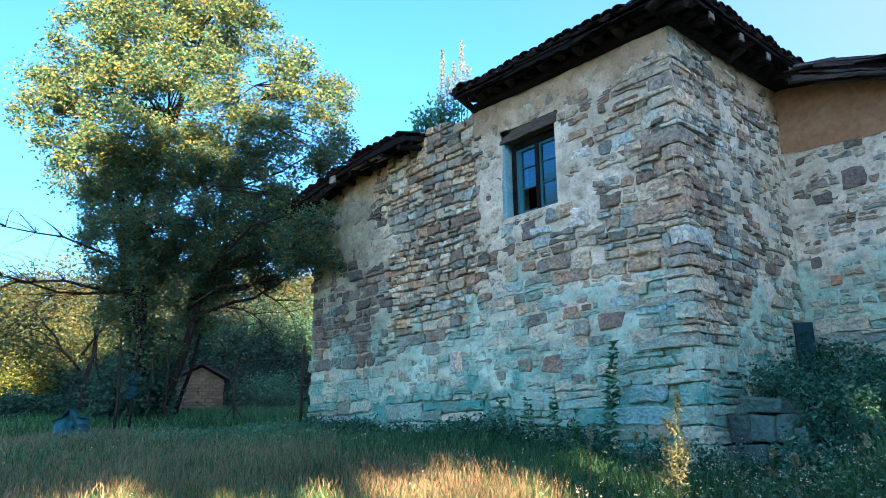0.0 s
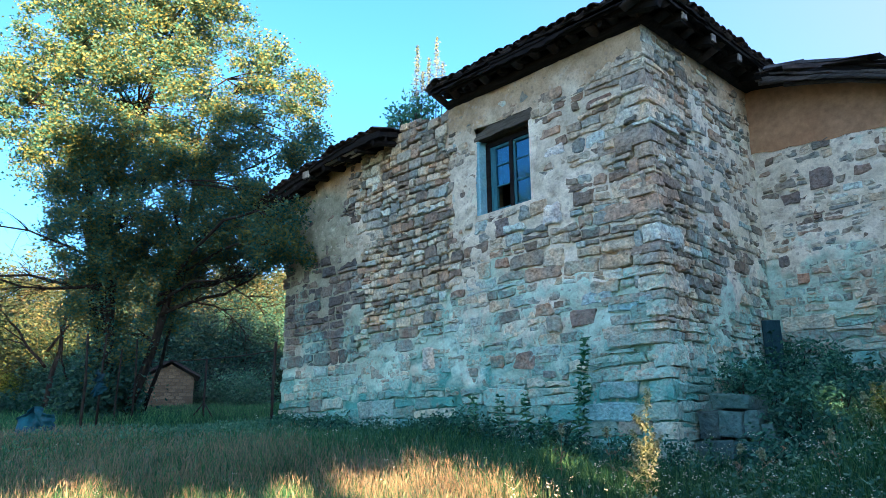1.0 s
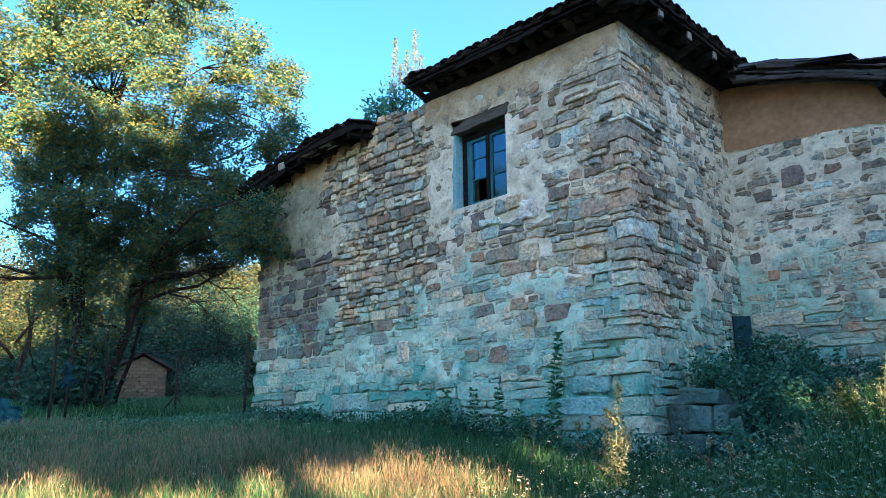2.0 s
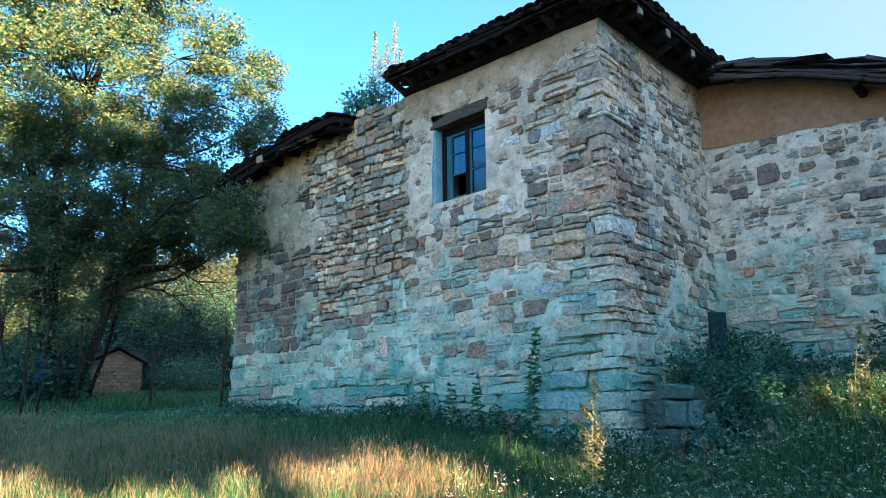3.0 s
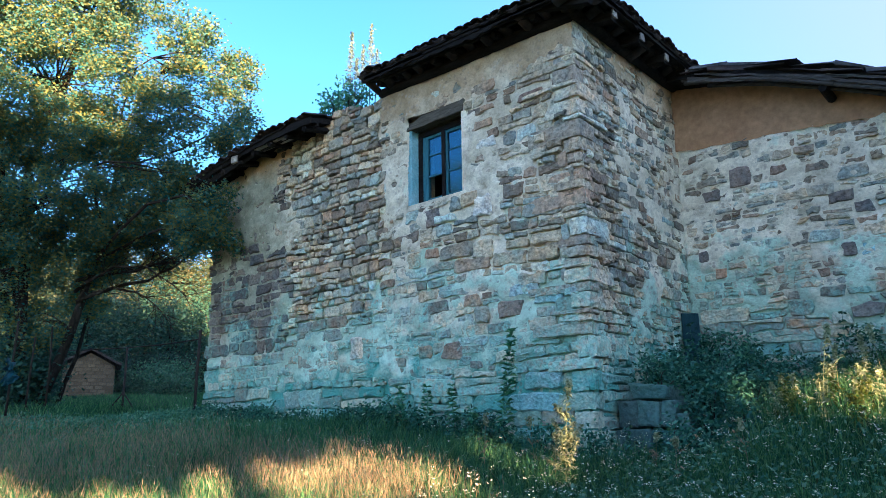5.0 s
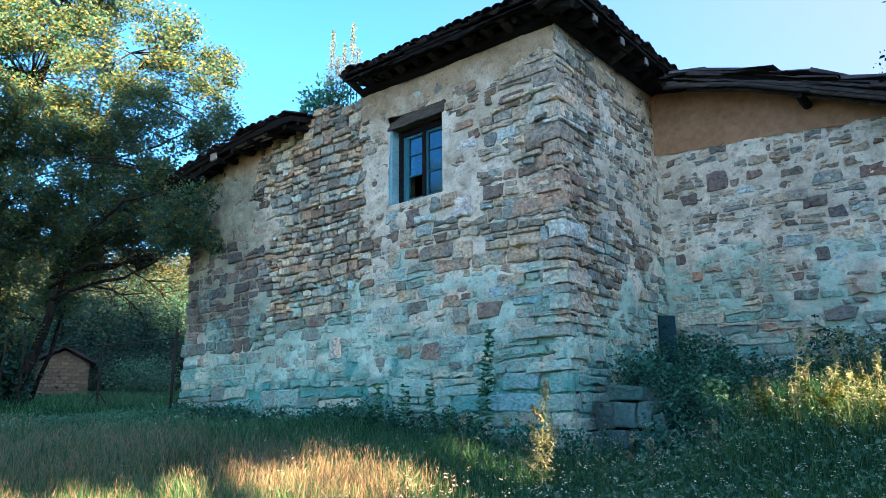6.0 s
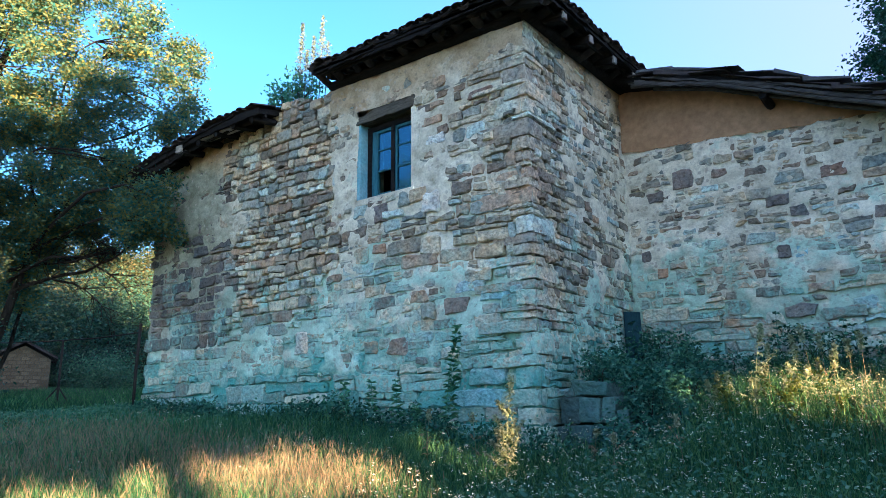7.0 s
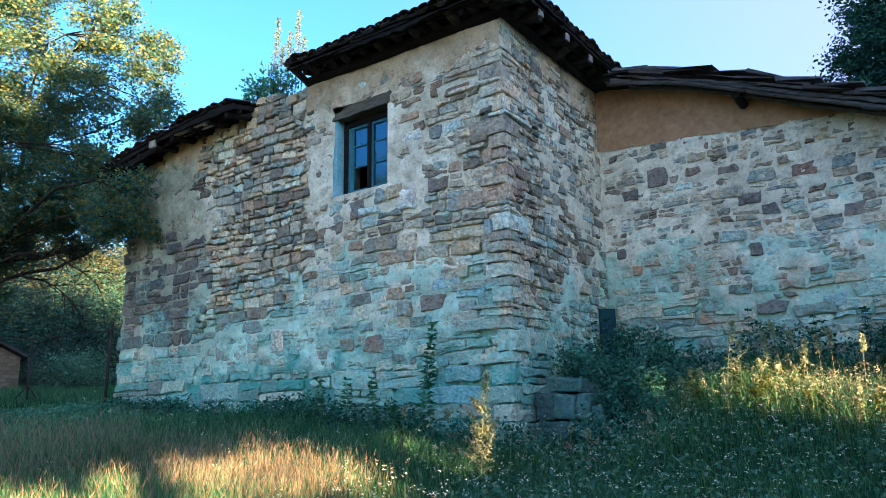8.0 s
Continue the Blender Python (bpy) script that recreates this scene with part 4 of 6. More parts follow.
# tiles in rows, channels below and covers above
for row in range(3):
    yy = -OV - 0.05 + row * 0.30
    for i, x in enumerate(np.arange(-3.0, OV - 0.05 - row * 0.3, 0.138)):
        zt = eave_z_front(x) + 0.075 + (yy + OV) * rise
        if i % 2 == 0:
            place_tile(roof, (x, yy + 0.02, zt + 0.055), 0, PITCH, True)
        place_tile(roof, (x + 0.068, yy + rng.normal(0, 0.02), zt + 0.02), 0, PITCH)
for row in range(3):
    xx = OV + 0.05 - row * 0.30
    for i, y in enumerate(np.arange(-OV + 0.05 + row * 0.3, 3.2, 0.138)):
        zt = eave_z_side(y) + 0.075 + (OV - xx) * rise
        if i % 2 == 0:
            place_tile(roof, (xx - 0.02, y, zt + 0.055), 90, PITCH, True)
        place_tile(roof, (xx + rng.normal(0, 0.02), y + 0.068, zt + 0.02), 90, PITCH)
for i in range(7):
    place_tile(roof, (OV + 0.03 - i * 0.3, -OV - 0.03 + i * 0.3, 4.40 + i * 0.3 * rise + 0.05), 45, 15)

# the lower left roof, sagging towards its far end
low_roof = empty("low_roof")
low_roof.parent = house
tagged(low_roof, label="sagging low roof of dark tiles and broken boards")


def low_z(x):
    return float(np.interp(x, [-7.7, -7.2, -6.4, -5.2, -4.4, -3.9], [3.73, 3.78, 3.90, 4.05, 4.07, 4.03]))


lx = np.arange(-7.72, -4.0, 0.15)
lv, lf = [], []
for x in lx:
    for y, dz in ((-0.42, 0.0), (-0.42, 0.07), (0.6, 0.33), (2.6, 0.8), (2.6, 0.74), (0.6, 0.24)):
        lv.append((x, y + 0.015 * noise.noise(Vector((x * 4, y, 0))), low_z(x) + dz + 0.012 * noise.noise(Vector((x * 5, y, 2)))))
for i in range(len(lx) - 1):
    for k in range(6):
        a, b = i * 6 + k, i * 6 + (k + 1) % 6
        lf.append((a, b, b + 6, a + 6))
lf += [tuple(range(6)), tuple(len(lv) - 6 + k for k in range(6))[::-1]]
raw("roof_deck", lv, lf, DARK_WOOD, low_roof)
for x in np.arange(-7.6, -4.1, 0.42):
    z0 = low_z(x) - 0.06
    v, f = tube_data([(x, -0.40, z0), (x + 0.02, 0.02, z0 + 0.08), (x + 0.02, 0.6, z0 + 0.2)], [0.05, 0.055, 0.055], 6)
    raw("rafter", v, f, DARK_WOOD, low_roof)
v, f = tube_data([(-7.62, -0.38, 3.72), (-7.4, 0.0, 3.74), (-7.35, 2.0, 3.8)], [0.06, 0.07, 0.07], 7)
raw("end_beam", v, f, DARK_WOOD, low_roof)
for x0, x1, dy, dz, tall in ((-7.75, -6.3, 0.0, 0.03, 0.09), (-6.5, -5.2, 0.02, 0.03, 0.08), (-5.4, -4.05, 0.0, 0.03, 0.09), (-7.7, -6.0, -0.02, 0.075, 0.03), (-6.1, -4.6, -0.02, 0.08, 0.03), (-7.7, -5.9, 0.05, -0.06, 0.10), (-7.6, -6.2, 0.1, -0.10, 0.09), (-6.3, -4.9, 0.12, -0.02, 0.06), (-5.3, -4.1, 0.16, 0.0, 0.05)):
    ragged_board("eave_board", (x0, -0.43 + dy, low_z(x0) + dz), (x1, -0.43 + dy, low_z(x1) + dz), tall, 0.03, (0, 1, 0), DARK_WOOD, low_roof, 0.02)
box("loose_board", (-5.55, -0.36, 4.02), (-4.65, -0.20, 4.045), PALE_WOOD, low_roof, 0.005, 0.01, (4, -2, 2), "greyed loose board under the tiles")
box("rafter_end", (-6.03, -0.44, 3.90), (-5.88, -0.40, 4.02), PALE_WOOD, low_roof, 0.01, 0.008)
for row in range(2):
    for i, x in enumerate(np.arange(-7.7, -4.15, 0.138)):
        zt = low_z(x) + 0.08 + row * 0.075
        place_tile(low_roof, (x + 0.08, -0.47 + row * 0.3 + rng.normal(0, 0.025), zt + 0.01), 0, 14, False, 1.6)
for x, y, zt, h in ((-4.35, -0.1, 4.24, 30), (-4.15, -0.05, 4.22, -20), (-4.55, -0.2, 4.24, 8)):
    place_tile(low_roof, (x, y, zt), h, 5, False, 2)

# wing roof: poles and boards along the verge, stone slabs and tiles on top
wroof = empty("wing_roof")
wroof.parent = wing
tagged(wroof, label="sloping slab roof edge of weathered poles and boards")
vy = WY - 0.38
deck, dfc = [], []
dx = np.arange(0.0, 6.6, 0.2)
for x in dx:
    for y, dz in ((vy, 0.10), (vy, 0.16), (6.5, 0.16), (6.5, 0.10)):
        deck.append((x, y, verge(x) + dz + 0.01 * noise.noise(Vector((x * 5, y, 9)))))
for i in range(len(dx) - 1):
    for k in range(4):
        a, b = 4 * i + k, 4 * i + (k + 1) % 4
        dfc.append((a, b, b + 4, a + 4))
raw("roof_deck", deck, dfc, DARK_WOOD, wroof)
for x0, x1, dy, dz, r in ((0.35, 2.05, 0.0, 0.03, 0.030), (1.75, 3.6, 0.02, 0.045, 0.034), (3.2, 6.2, 0.0, 0.03, 0.034), (0.3, 1.9, 0.05, 0.10, 0.026), (1.8, 4.4, 0.06, 0.115, 0.026), (0.6, 2.6, 0.14, 0.02, 0.03), (2.4, 5.0, 0.15, 0.02, 0.034)):
    pts, xs_ = [], np.linspace(x0, x1, 9)
    for x in xs_:
        pts.append((x, vy + dy + 0.02 * noise.noise(Vector((x * 2, dy * 40, 4))), verge(x) + dz + 0.018 * noise.noise(Vector((x * 2.5, dy * 30, 8)))))
    tube("verge_pole", pts, [r * (0.85 + 0.3 * abs(noise.noise(Vector((x * 3, r * 90, 1))))) for x in xs_], OLD_WOOD, wroof, 7)
for x0, x1, dy, dz, tall in ((0.4, 1.7, -0.02, 0.075, 0.05), (1.5, 2.9, -0.025, 0.085, 0.045), (2.7, 4.2, -0.02, 0.08, 0.05), (0.5, 2.2, -0.03, 0.135, 0.025), (2.0, 3.7, -0.03, 0.145, 0.025)):
    ragged_board("verge_board", (x0, vy + dy, verge(x0) + dz), (x1, vy + dy, verge(x1) + dz), tall, 0.03, (0, 1, 0), OLD_WOOD, wroof, 0.022, 20)
v, f = tube_data([(1.93, vy + 0.01, 3.50), (1.94, vy + 0.2, 3.49), (1.95, WY + 0.3, 3.48)], [0.045, 0.055, 0.055], 8)
raw("purlin_end", v, f, DARK_WOOD, wroof)
for x, y, dz, w, l, t in ((0.55, 0.0, 0.20, 0.5, 0.4, 0.035), (0.95, 0.02, 0.20, 0.55, 0.4, 0.03), (1.35, -0.03, 0.20, 0.5, 0.45, 0.03), (1.75, 0.0, 0.20, 0.5, 0.4, 0.03), (2.15, -0.02, 0.22, 0.42, 0.4, 0.03),
                          (2.5, 0.0, 0.22, 0.5, 0.4, 0.028), (2.9, -0.03, 0.2, 0.5, 0.45, 0.03), (3.3, 0.0, 0.2, 0.55, 0.4, 0.03), (3.7, 0.0, 0.2, 0.5, 0.4, 0.03), (4.2, 0.0, 0.2, 0.6, 0.4, 0.03), (4.8, 0.0, 0.2, 0.6, 0.4, 0.03)):
    slope = math.degrees(math.atan2(verge(x + 0.3) - verge(x - 0.3), 0.6))
    for up in range(2):
        bm = bmesh.new()
        box_bm(bm, (-w / 2, 0, -t / 2), (w / 2, l, t / 2), 0.008, 0.016)
        ob = part("roof_slab", bm, TILE if (up + int(x * 10)) % 2 else SLATE, wroof)
        ob.matrix_basis = pose(x + up * 0.12, vy - 0.05 + y + up * 0.06, verge(x) + dz + up * 0.04 - 0.02, rng.normal(0, 2), -slope * 0.78 + rng.normal(0, 2.5), rng.normal(0, 7))

# ---- stone ledge and leaning board beside the side wall ----
def rough_block(lo, hi, material, parent, j):
    """A squared block with worn edges and an uneven face."""
    bm = box_bm(bmesh.new(), lo, hi, 0.022, j)
    bmesh.ops.subdivide_edges(bm, edges=[e for e in bm.edges if e.calc_length() > 0.08], cuts=4, use_grid_fill=True)
    for v in bm.verts:
        v.co += Vector([0.016 * noise.noise(v.co * 7 + Vector((k * 5.1, 0, lo[0] * 9))) for k in range(3)])
    return part("block", bm, material, parent)


ledge = empty("stone_ledge", (0.45, 0.45, -0.6))
tagged(ledge, "broken ledge of large squared stone blocks against the wall", "ledge")
for lo, hi, j in (((0.20, 0.33, 0.02), (0.58, 0.72, 0.17), 0.025), ((0.03, 0.34, -0.25), (0.27, 0.7, 0.012), 0.02), ((0.285, 0.30, -0.24), (0.50, 0.7, 0.010), 0.022), ((0.515, 0.32, -0.23), (0.64, 0.66, 0.0), 0.02),
                  ((0.64, 0.34, -0.34), (0.78, 0.6, -0.14), 0.025), ((0.04, 0.28, -0.62), (0.4, 0.6, -0.27), 0.02), ((0.40, 0.28, -0.62), (0.74, 0.6, -0.27), 0.02)):
    ob = rough_block( Vector(lo) - Vector((0.45, 0.45, -0.6)), Vector(hi) - Vector((0.45, 0.45, -0.6)), STONE_LEDGE_SHADED, ledge, j)
board = box("old_board", (-0.12, -0.012, -0.3), (0.10, 0.012, 0.70), BOARD_PAINT, None, 0.004, 0.004, label="")
board.matrix_basis = pose(0.105, 2.27, 0.40, 0, 0, 46)
tagged(board, "dark blue painted board leaning in the wall corner", "board")

# ---- trees and shrubs ----
def leaf_quads(centres, spread, per, size, rand, flat=0.5):
    """Small kite-shaped leaves scattered round each centre."""
    c = np.repeat(np.asarray(centres, float), per, 0)
    n = len(c)
    sp = np.repeat(np.broadcast_to(np.asarray(spread, float), (len(centres),)), per)[:, None]
    c = c + rand.normal(0, 1, (n, 3)) * sp * np.array([1, 1, 0.8])
    a = rand.normal(0, 1, (n, 3)) * np.array([1, 1, flat])
    a /= np.linalg.norm(a, axis=1, keepdims=True)
    b = np.cross(a, rand.normal(0, 1, (n, 3)))
    b /= np.maximum(np.linalg.norm(b, axis=1, keepdims=True), 1e-6)
    s = (size * rand.uniform(0.6, 1.4, n))[:, None]
    return np.stack([c - a * s, c + b * s * 0.55 + a * s * 0.15, c + a * s, c - b * s * 0.55 + a * s * 0.15], 1)


def crown_clumps(blobs, density, rand, hollow=0.45):
    """Clump centres inside a set of balls (x, y, z, radius), more of them outside."""
    out, owner = [], []
    for i, (x, y, z, r) in enumerate(blobs):
        n = max(4, int(density * r ** 2))
        d = rand.normal(0, 1, (n, 3))
        d /= np.linalg.norm(d, axis=1, keepdims=True)
        rad = r * rand.uniform(hollow ** 3, 1.0, n) ** (1 / 3) * rand.uniform(0.85, 1.12, n)
        out.append(np.array([x, y, z]) + d * rad[:, None] * np.array([1, 1, 0.85]))
        owner += [i] * n
    return np.concatenate(out), np.array(owner)


def limb_points(a, b, rand, bend=0.12, n=6, drop=0.0):
    a, b = np.asarray(a, float), np.asarray(b, float)
    t = np.linspace(0, 1, n)[:, None]
    p = a + (b - a) * t
    length = np.linalg.norm(b - a)
    w = rand.normal(0, 1, 3)
    p = p + np.sin(np.pi * t) * w * bend * length * 0.5 + np.array([0, 0, 1]) * np.sin(np.pi * t) * bend * length * 0.4
    return p + rand.normal(0, 0.012 * length, p.shape) * np.sin(np.pi * t)


def make_tree(name, stems, blobs, bark, leaf, rand, density=16, per=70, size=0.05, spread=0.22, twig=0.5, label="", category="tree", thick_below=0.0):
    """Stems (base, top, radius), limbs to each ball of the crown, twigs to each clump, and leaves."""
    tree = empty(name, stems[0][0])
    tagged(tree, label, category)
    base = np.array(stems[0][0])
    tv, tf = [], []
    paths = []
    for a, b, r in stems:
        p = limb_points(a, b, rand, 0.10, 9)
        paths.append((p, r))
        tube_data(p - base, list(np.linspace(r, r * 0.35, 9)), 8, tv, tf)
    raw("trunk", tv, tf, bark, tree, smooth=True)
    bv, bf = [], []
    clumps, owner = crown_clumps(blobs, density, rand, 0.3)
    for i, (x, y, z, r) in enumerate(blobs):
        cands = [(np.linalg.norm(q - np.array((x, y, z))) + max(0, q[2] - z + 0.3 * r) * 2, j, k) for j, (p, rr) in enumerate(paths[:len(stems)]) for k, q in enumerate(p) if k > 1]
        _, j, k = min(cands)
        start, rr = paths[j][0][k], paths[j][1] * (1 - 0.65 * k / 8)
        limb = limb_points(start, (x, y, z), rand, 0.32, 8)
        tube_data(limb - base, list(np.linspace(min(rr * 0.6, 0.05), 0.010, 8)), 6, bv, bf)
        for c in clumps[owner == i]:
            if rand.random() < twig:
                s = limb[int(rand.integers(3, 8))]
                tw = limb_points(s, c, rand, 0.2, 5)
                tube_data(tw - base, list(np.linspace(0.014, 0.003, 5)), 4, bv, bf)
    tagged(raw("limbwork", bv, bf, bark, tree, smooth=True), kind="stuff")
    if thick_below:
        again = clumps[(clumps[:, 2] < thick_below) & (rand.random(len(clumps)) < 0.4)]
        clumps = np.concatenate([clumps, again + rand.normal(0, 0.08, again.shape)])
    q = leaf_quads(clumps - base, spread * rand.uniform(0.6, 1.3, len(clumps)), per, size, rand)
    quads("crown", q, leaf, tree)
    return tree


vr = np.random.default_rng(5)
T = (-10.05, -1.6, 0.12)
CROWN = [
   (-8.45, -2.41, 7.02, 1.55),
   (-8.90, -3.25, 6.2, 1.15),
   (-8.17, -1.72, 7.64, 1.11),
   (-8.45, -2.85, 8.1, 1.15),
   (-7.67, -0.61, 6.18, 0.95),
   (-7.07, 0.01, 5.92, 0.60),
   (-9.42, -3.77, 5.38, 0.90),
   (-8.66, -2.20, 5.59, 1.56),
   (-8.09, -0.78, 5.02, 1.04),
   (-6.99, 0.23, 5.11, 0.45),
   (-9.69, -3.0, 4.55, 0.95),
   (-9.49, -1.77, 4.28, 1.60),
   (-8.68, -0.52, 3.77, 1.11),
   (-7.19, -0.11, 3.30, 0.56),
   (-9.97, -2.33, 3.29, 1.03),
   (-9.54, -0.53, 3.16, 0.87),
   (-9.9, -1.55, 2.9, 1.0),
   (-10.2, -2.1, 2.1, 0.6),
   (-9.9, -0.8, 2.2, 0.6),
   (-10.15, -1.75, 1.4, 0.4),
   (-6.9, -0.45, 3.0, 0.4),
   (-6.35, -0.55, 3.2, 0.42),
   (-7.5, -0.3, 4.0, 0.5),
   (-6.75, -0.5, 2.65, 0.38),
   (-9.4, 0.0, 3.6, 0.6),
   (-9.0, 0.6, 3.7, 0.5),
   (-8.9, 0.1, 3.0, 0.4),
   (-10.1, -1.75, 0.8, 0.4),
   (-10.0, -1.5, 1.7, 0.5),
   (-6.3, -0.45, 2.8, 0.3),
   (-7.9, -0.3, 3.4, 0.6),
   (-6.57, -0.11, 4.64, 0.45),
]
make_tree("large_tree", [(T, (-9.1, -1.75, 6.6), 0.12), ((-10.15, -1.75, 0.12), (-9.6, -2.7, 5.2), 0.09), ((-9.98, -1.5, 0.1), (-9.3, -0.8, 5.2), 0.09), ((-10.25, -1.9, 0.1), (-10.3, -2.5, 3.9), 0.08),
                         ((-10.35, -1.75, 0.12), (-10.5, -2.0, 2.8), 0.035), ((-10.5, -1.9, 0.1), (-10.8, -2.5, 2.3), 0.025), ((-10.05, -1.15, 0.1), (-9.95, -0.9, 3.0), 0.04)],
          CROWN, BARK, LEAF_TREE, vr, 46, 210, 0.029, 0.12, 0.3, "large many-stemmed tree with dense green-gold summer leaves", thick_below=5.0)

# drooping bare branches of the large tree on its shaded side
bare = empty("dead_branches", (-9.9, -1.9, 3.0))
tagged(bare, "thin bare grey drooping branches beside the large tree", "branches")
for a, b in (((-9.9, -1.9, 2.6), (-10.9, -5.0, 2.9)), ((-9.9, -1.9, 2.9), (-10.6, -4.6, 3.5)), ((-9.9, -1.8, 2.4), (-10.6, -4.3, 2.2)), ((-9.6, -1.2, 2.4), (-7.9, -0.25, 2.6)), ((-9.6, -1.2, 2.2), (-7.6, -0.2, 2.0)), ((-9.5, -1.2, 2.0), (-7.9, -0.4, 1.7))):
    bv, bf = [], []
    p = limb_points(a, b, vr, 0.22, 9)
    tube_data(p - np.array((-9.9, -1.9, 3.0)), list(np.linspace(0.035, 0.006, 9)), 5, bv, bf)
    for k in range(2, 9):
        for _ in range(6):
            e = p[k] + vr.normal(0, 0.32, 3) * np.array([1, 1, 0.7]) + (p[k] - p[k - 1]) * 1.2
            tube_data(limb_points(p[k], e, vr, 0.25, 4) - np.array((-9.9, -1.9, 3.0)), [0.007, 0.005, 0.004, 0.002], 4, bv, bf)
    tagged(raw("branch", bv, bf, BARK, bare, smooth=True), kind="stuff")

# tree behind the wing
make_tree("dark_tree", [((4.0, 11.2, 0.5), (3.9, 11.0, 6.5), 0.2)],
          [(3.0, 10.1, 7.2, 0.75), (3.5, 10.3, 8.0, 0.85), (2.9, 10.2, 6.4, 0.8), (3.8, 10.6, 6.6, 1.2), (4.2, 11.0, 8.6, 1.1), (3.4, 10.8, 5.2, 1.0)],
          BARK, LEAF_DARK, vr, 46, 190, 0.045, 0.16, 0.3, "dark leafy tree standing behind the wing roof")

# tree across the meadow, mirrored in the window panes
make_tree("meadow_tree", [((-10.8, -10.4, -1.0), (-10.6, -10.2, 6.0), 0.16)],
          [(-10.6, -10.2, 6.6, 1.3), (-11.6, -9.6, 5.6, 1.2), (-9.7, -10.9, 5.8, 1.2), (-10.4, -10.6, 4.6, 1.3), (-12.2, -10.6, 6.2, 1.0)],
          BARK, LEAF_TREE, vr, 16, 70, 0.07, 0.25, 0.3, "leafy green tree standing across the meadow")

# small pale-stemmed tree in the hedge far off
make_tree("young_tree", [((-16.7, -1.05, 0.2), (-16.6, -1.0, 4.6), 0.07), ((-16.7, -1.05, 1.6), (-17.4, -2.2, 3.2), 0.04), ((-16.7, -1.05, 2.0), (-16.3, -0.2, 3.6), 0.035)],
          [(-17.2, -2.3, 3.2, 0.8), (-17.9, -3.0, 2.6, 0.7), (-16.4, -0.4, 3.5, 0.6), (-16.6, -1.3, 4.4, 0.6), (-17.2, -2.6, 4.0, 0.6), (-17.5, -2.2, 2.2, 0.6), (-18.2, -3.2, 3.5, 0.7)],
          BARK, LEAF_OLIVE, vr, 16, 60, 0.05, 0.2, 0.5, "slim young tree with sparse yellowing leaves")


def make_bush(name, at, size, leaf, rand, n=60, per=50, leaf_size=0.07, label="", category="bush"):
    bush = empty(name, (*at[:2], float(ground_z(*at[:2]))))
    tagged(bush, label, category)
    d = rand.normal(0, 1, (n, 3))
    d /= np.linalg.norm(d, axis=1, keepdims=True)
    c = d * (rand.uniform(0.15, 1, n) ** 0.4)[:, None] * np.array(size)
    c = c * (1 + 0.18 * rand.normal(0, 1, (n, 1)))
    c[:, 2] = np.abs(c[:, 2]) * 1.0 + 0.05 * size[2]
    sv, sf = [], []
    for p in c[::3]:
        tube_data(limb_points((p[0] * 0.15, p[1] * 0.15, -0.1), p, rand, 0.2, 5), list(np.linspace(0.02, 0.004, 5) * max(1, size[2] * 0.6)), 4, sv, sf)
    raw("stem", sv, sf, BARK, bush, smooth=True)
    quads("foliage", leaf_quads(c, 0.16 * max(size), per, leaf_size, rand), leaf, bush)
    return bush


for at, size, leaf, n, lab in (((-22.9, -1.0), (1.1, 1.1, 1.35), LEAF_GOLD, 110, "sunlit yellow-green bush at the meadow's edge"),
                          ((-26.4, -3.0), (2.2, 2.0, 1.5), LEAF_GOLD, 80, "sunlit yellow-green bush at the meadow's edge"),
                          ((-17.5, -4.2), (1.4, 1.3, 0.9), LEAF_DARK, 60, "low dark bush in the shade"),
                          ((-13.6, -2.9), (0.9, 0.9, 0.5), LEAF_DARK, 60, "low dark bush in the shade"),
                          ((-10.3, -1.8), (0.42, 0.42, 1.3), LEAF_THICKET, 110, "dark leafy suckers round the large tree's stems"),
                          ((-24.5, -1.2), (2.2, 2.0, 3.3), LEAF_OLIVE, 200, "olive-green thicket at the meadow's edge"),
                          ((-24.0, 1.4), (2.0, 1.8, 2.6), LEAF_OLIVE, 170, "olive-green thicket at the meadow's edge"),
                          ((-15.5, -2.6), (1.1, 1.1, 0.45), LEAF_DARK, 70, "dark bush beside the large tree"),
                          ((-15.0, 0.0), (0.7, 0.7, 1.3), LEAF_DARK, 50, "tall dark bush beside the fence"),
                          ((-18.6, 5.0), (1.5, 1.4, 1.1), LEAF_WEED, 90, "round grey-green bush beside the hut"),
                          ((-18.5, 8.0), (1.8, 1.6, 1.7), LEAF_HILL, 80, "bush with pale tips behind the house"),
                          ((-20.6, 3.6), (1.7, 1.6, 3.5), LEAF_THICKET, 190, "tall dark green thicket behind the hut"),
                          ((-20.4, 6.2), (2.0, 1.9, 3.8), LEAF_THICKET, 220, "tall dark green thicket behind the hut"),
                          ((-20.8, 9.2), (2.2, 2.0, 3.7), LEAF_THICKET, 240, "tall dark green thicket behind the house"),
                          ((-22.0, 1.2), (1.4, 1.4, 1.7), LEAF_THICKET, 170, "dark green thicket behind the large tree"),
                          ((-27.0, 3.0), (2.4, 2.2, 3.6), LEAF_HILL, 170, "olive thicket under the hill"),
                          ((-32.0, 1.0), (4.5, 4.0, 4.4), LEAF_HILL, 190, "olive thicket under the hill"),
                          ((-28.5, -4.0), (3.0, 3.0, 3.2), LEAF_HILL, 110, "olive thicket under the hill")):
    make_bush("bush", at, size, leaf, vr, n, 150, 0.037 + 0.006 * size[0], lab)

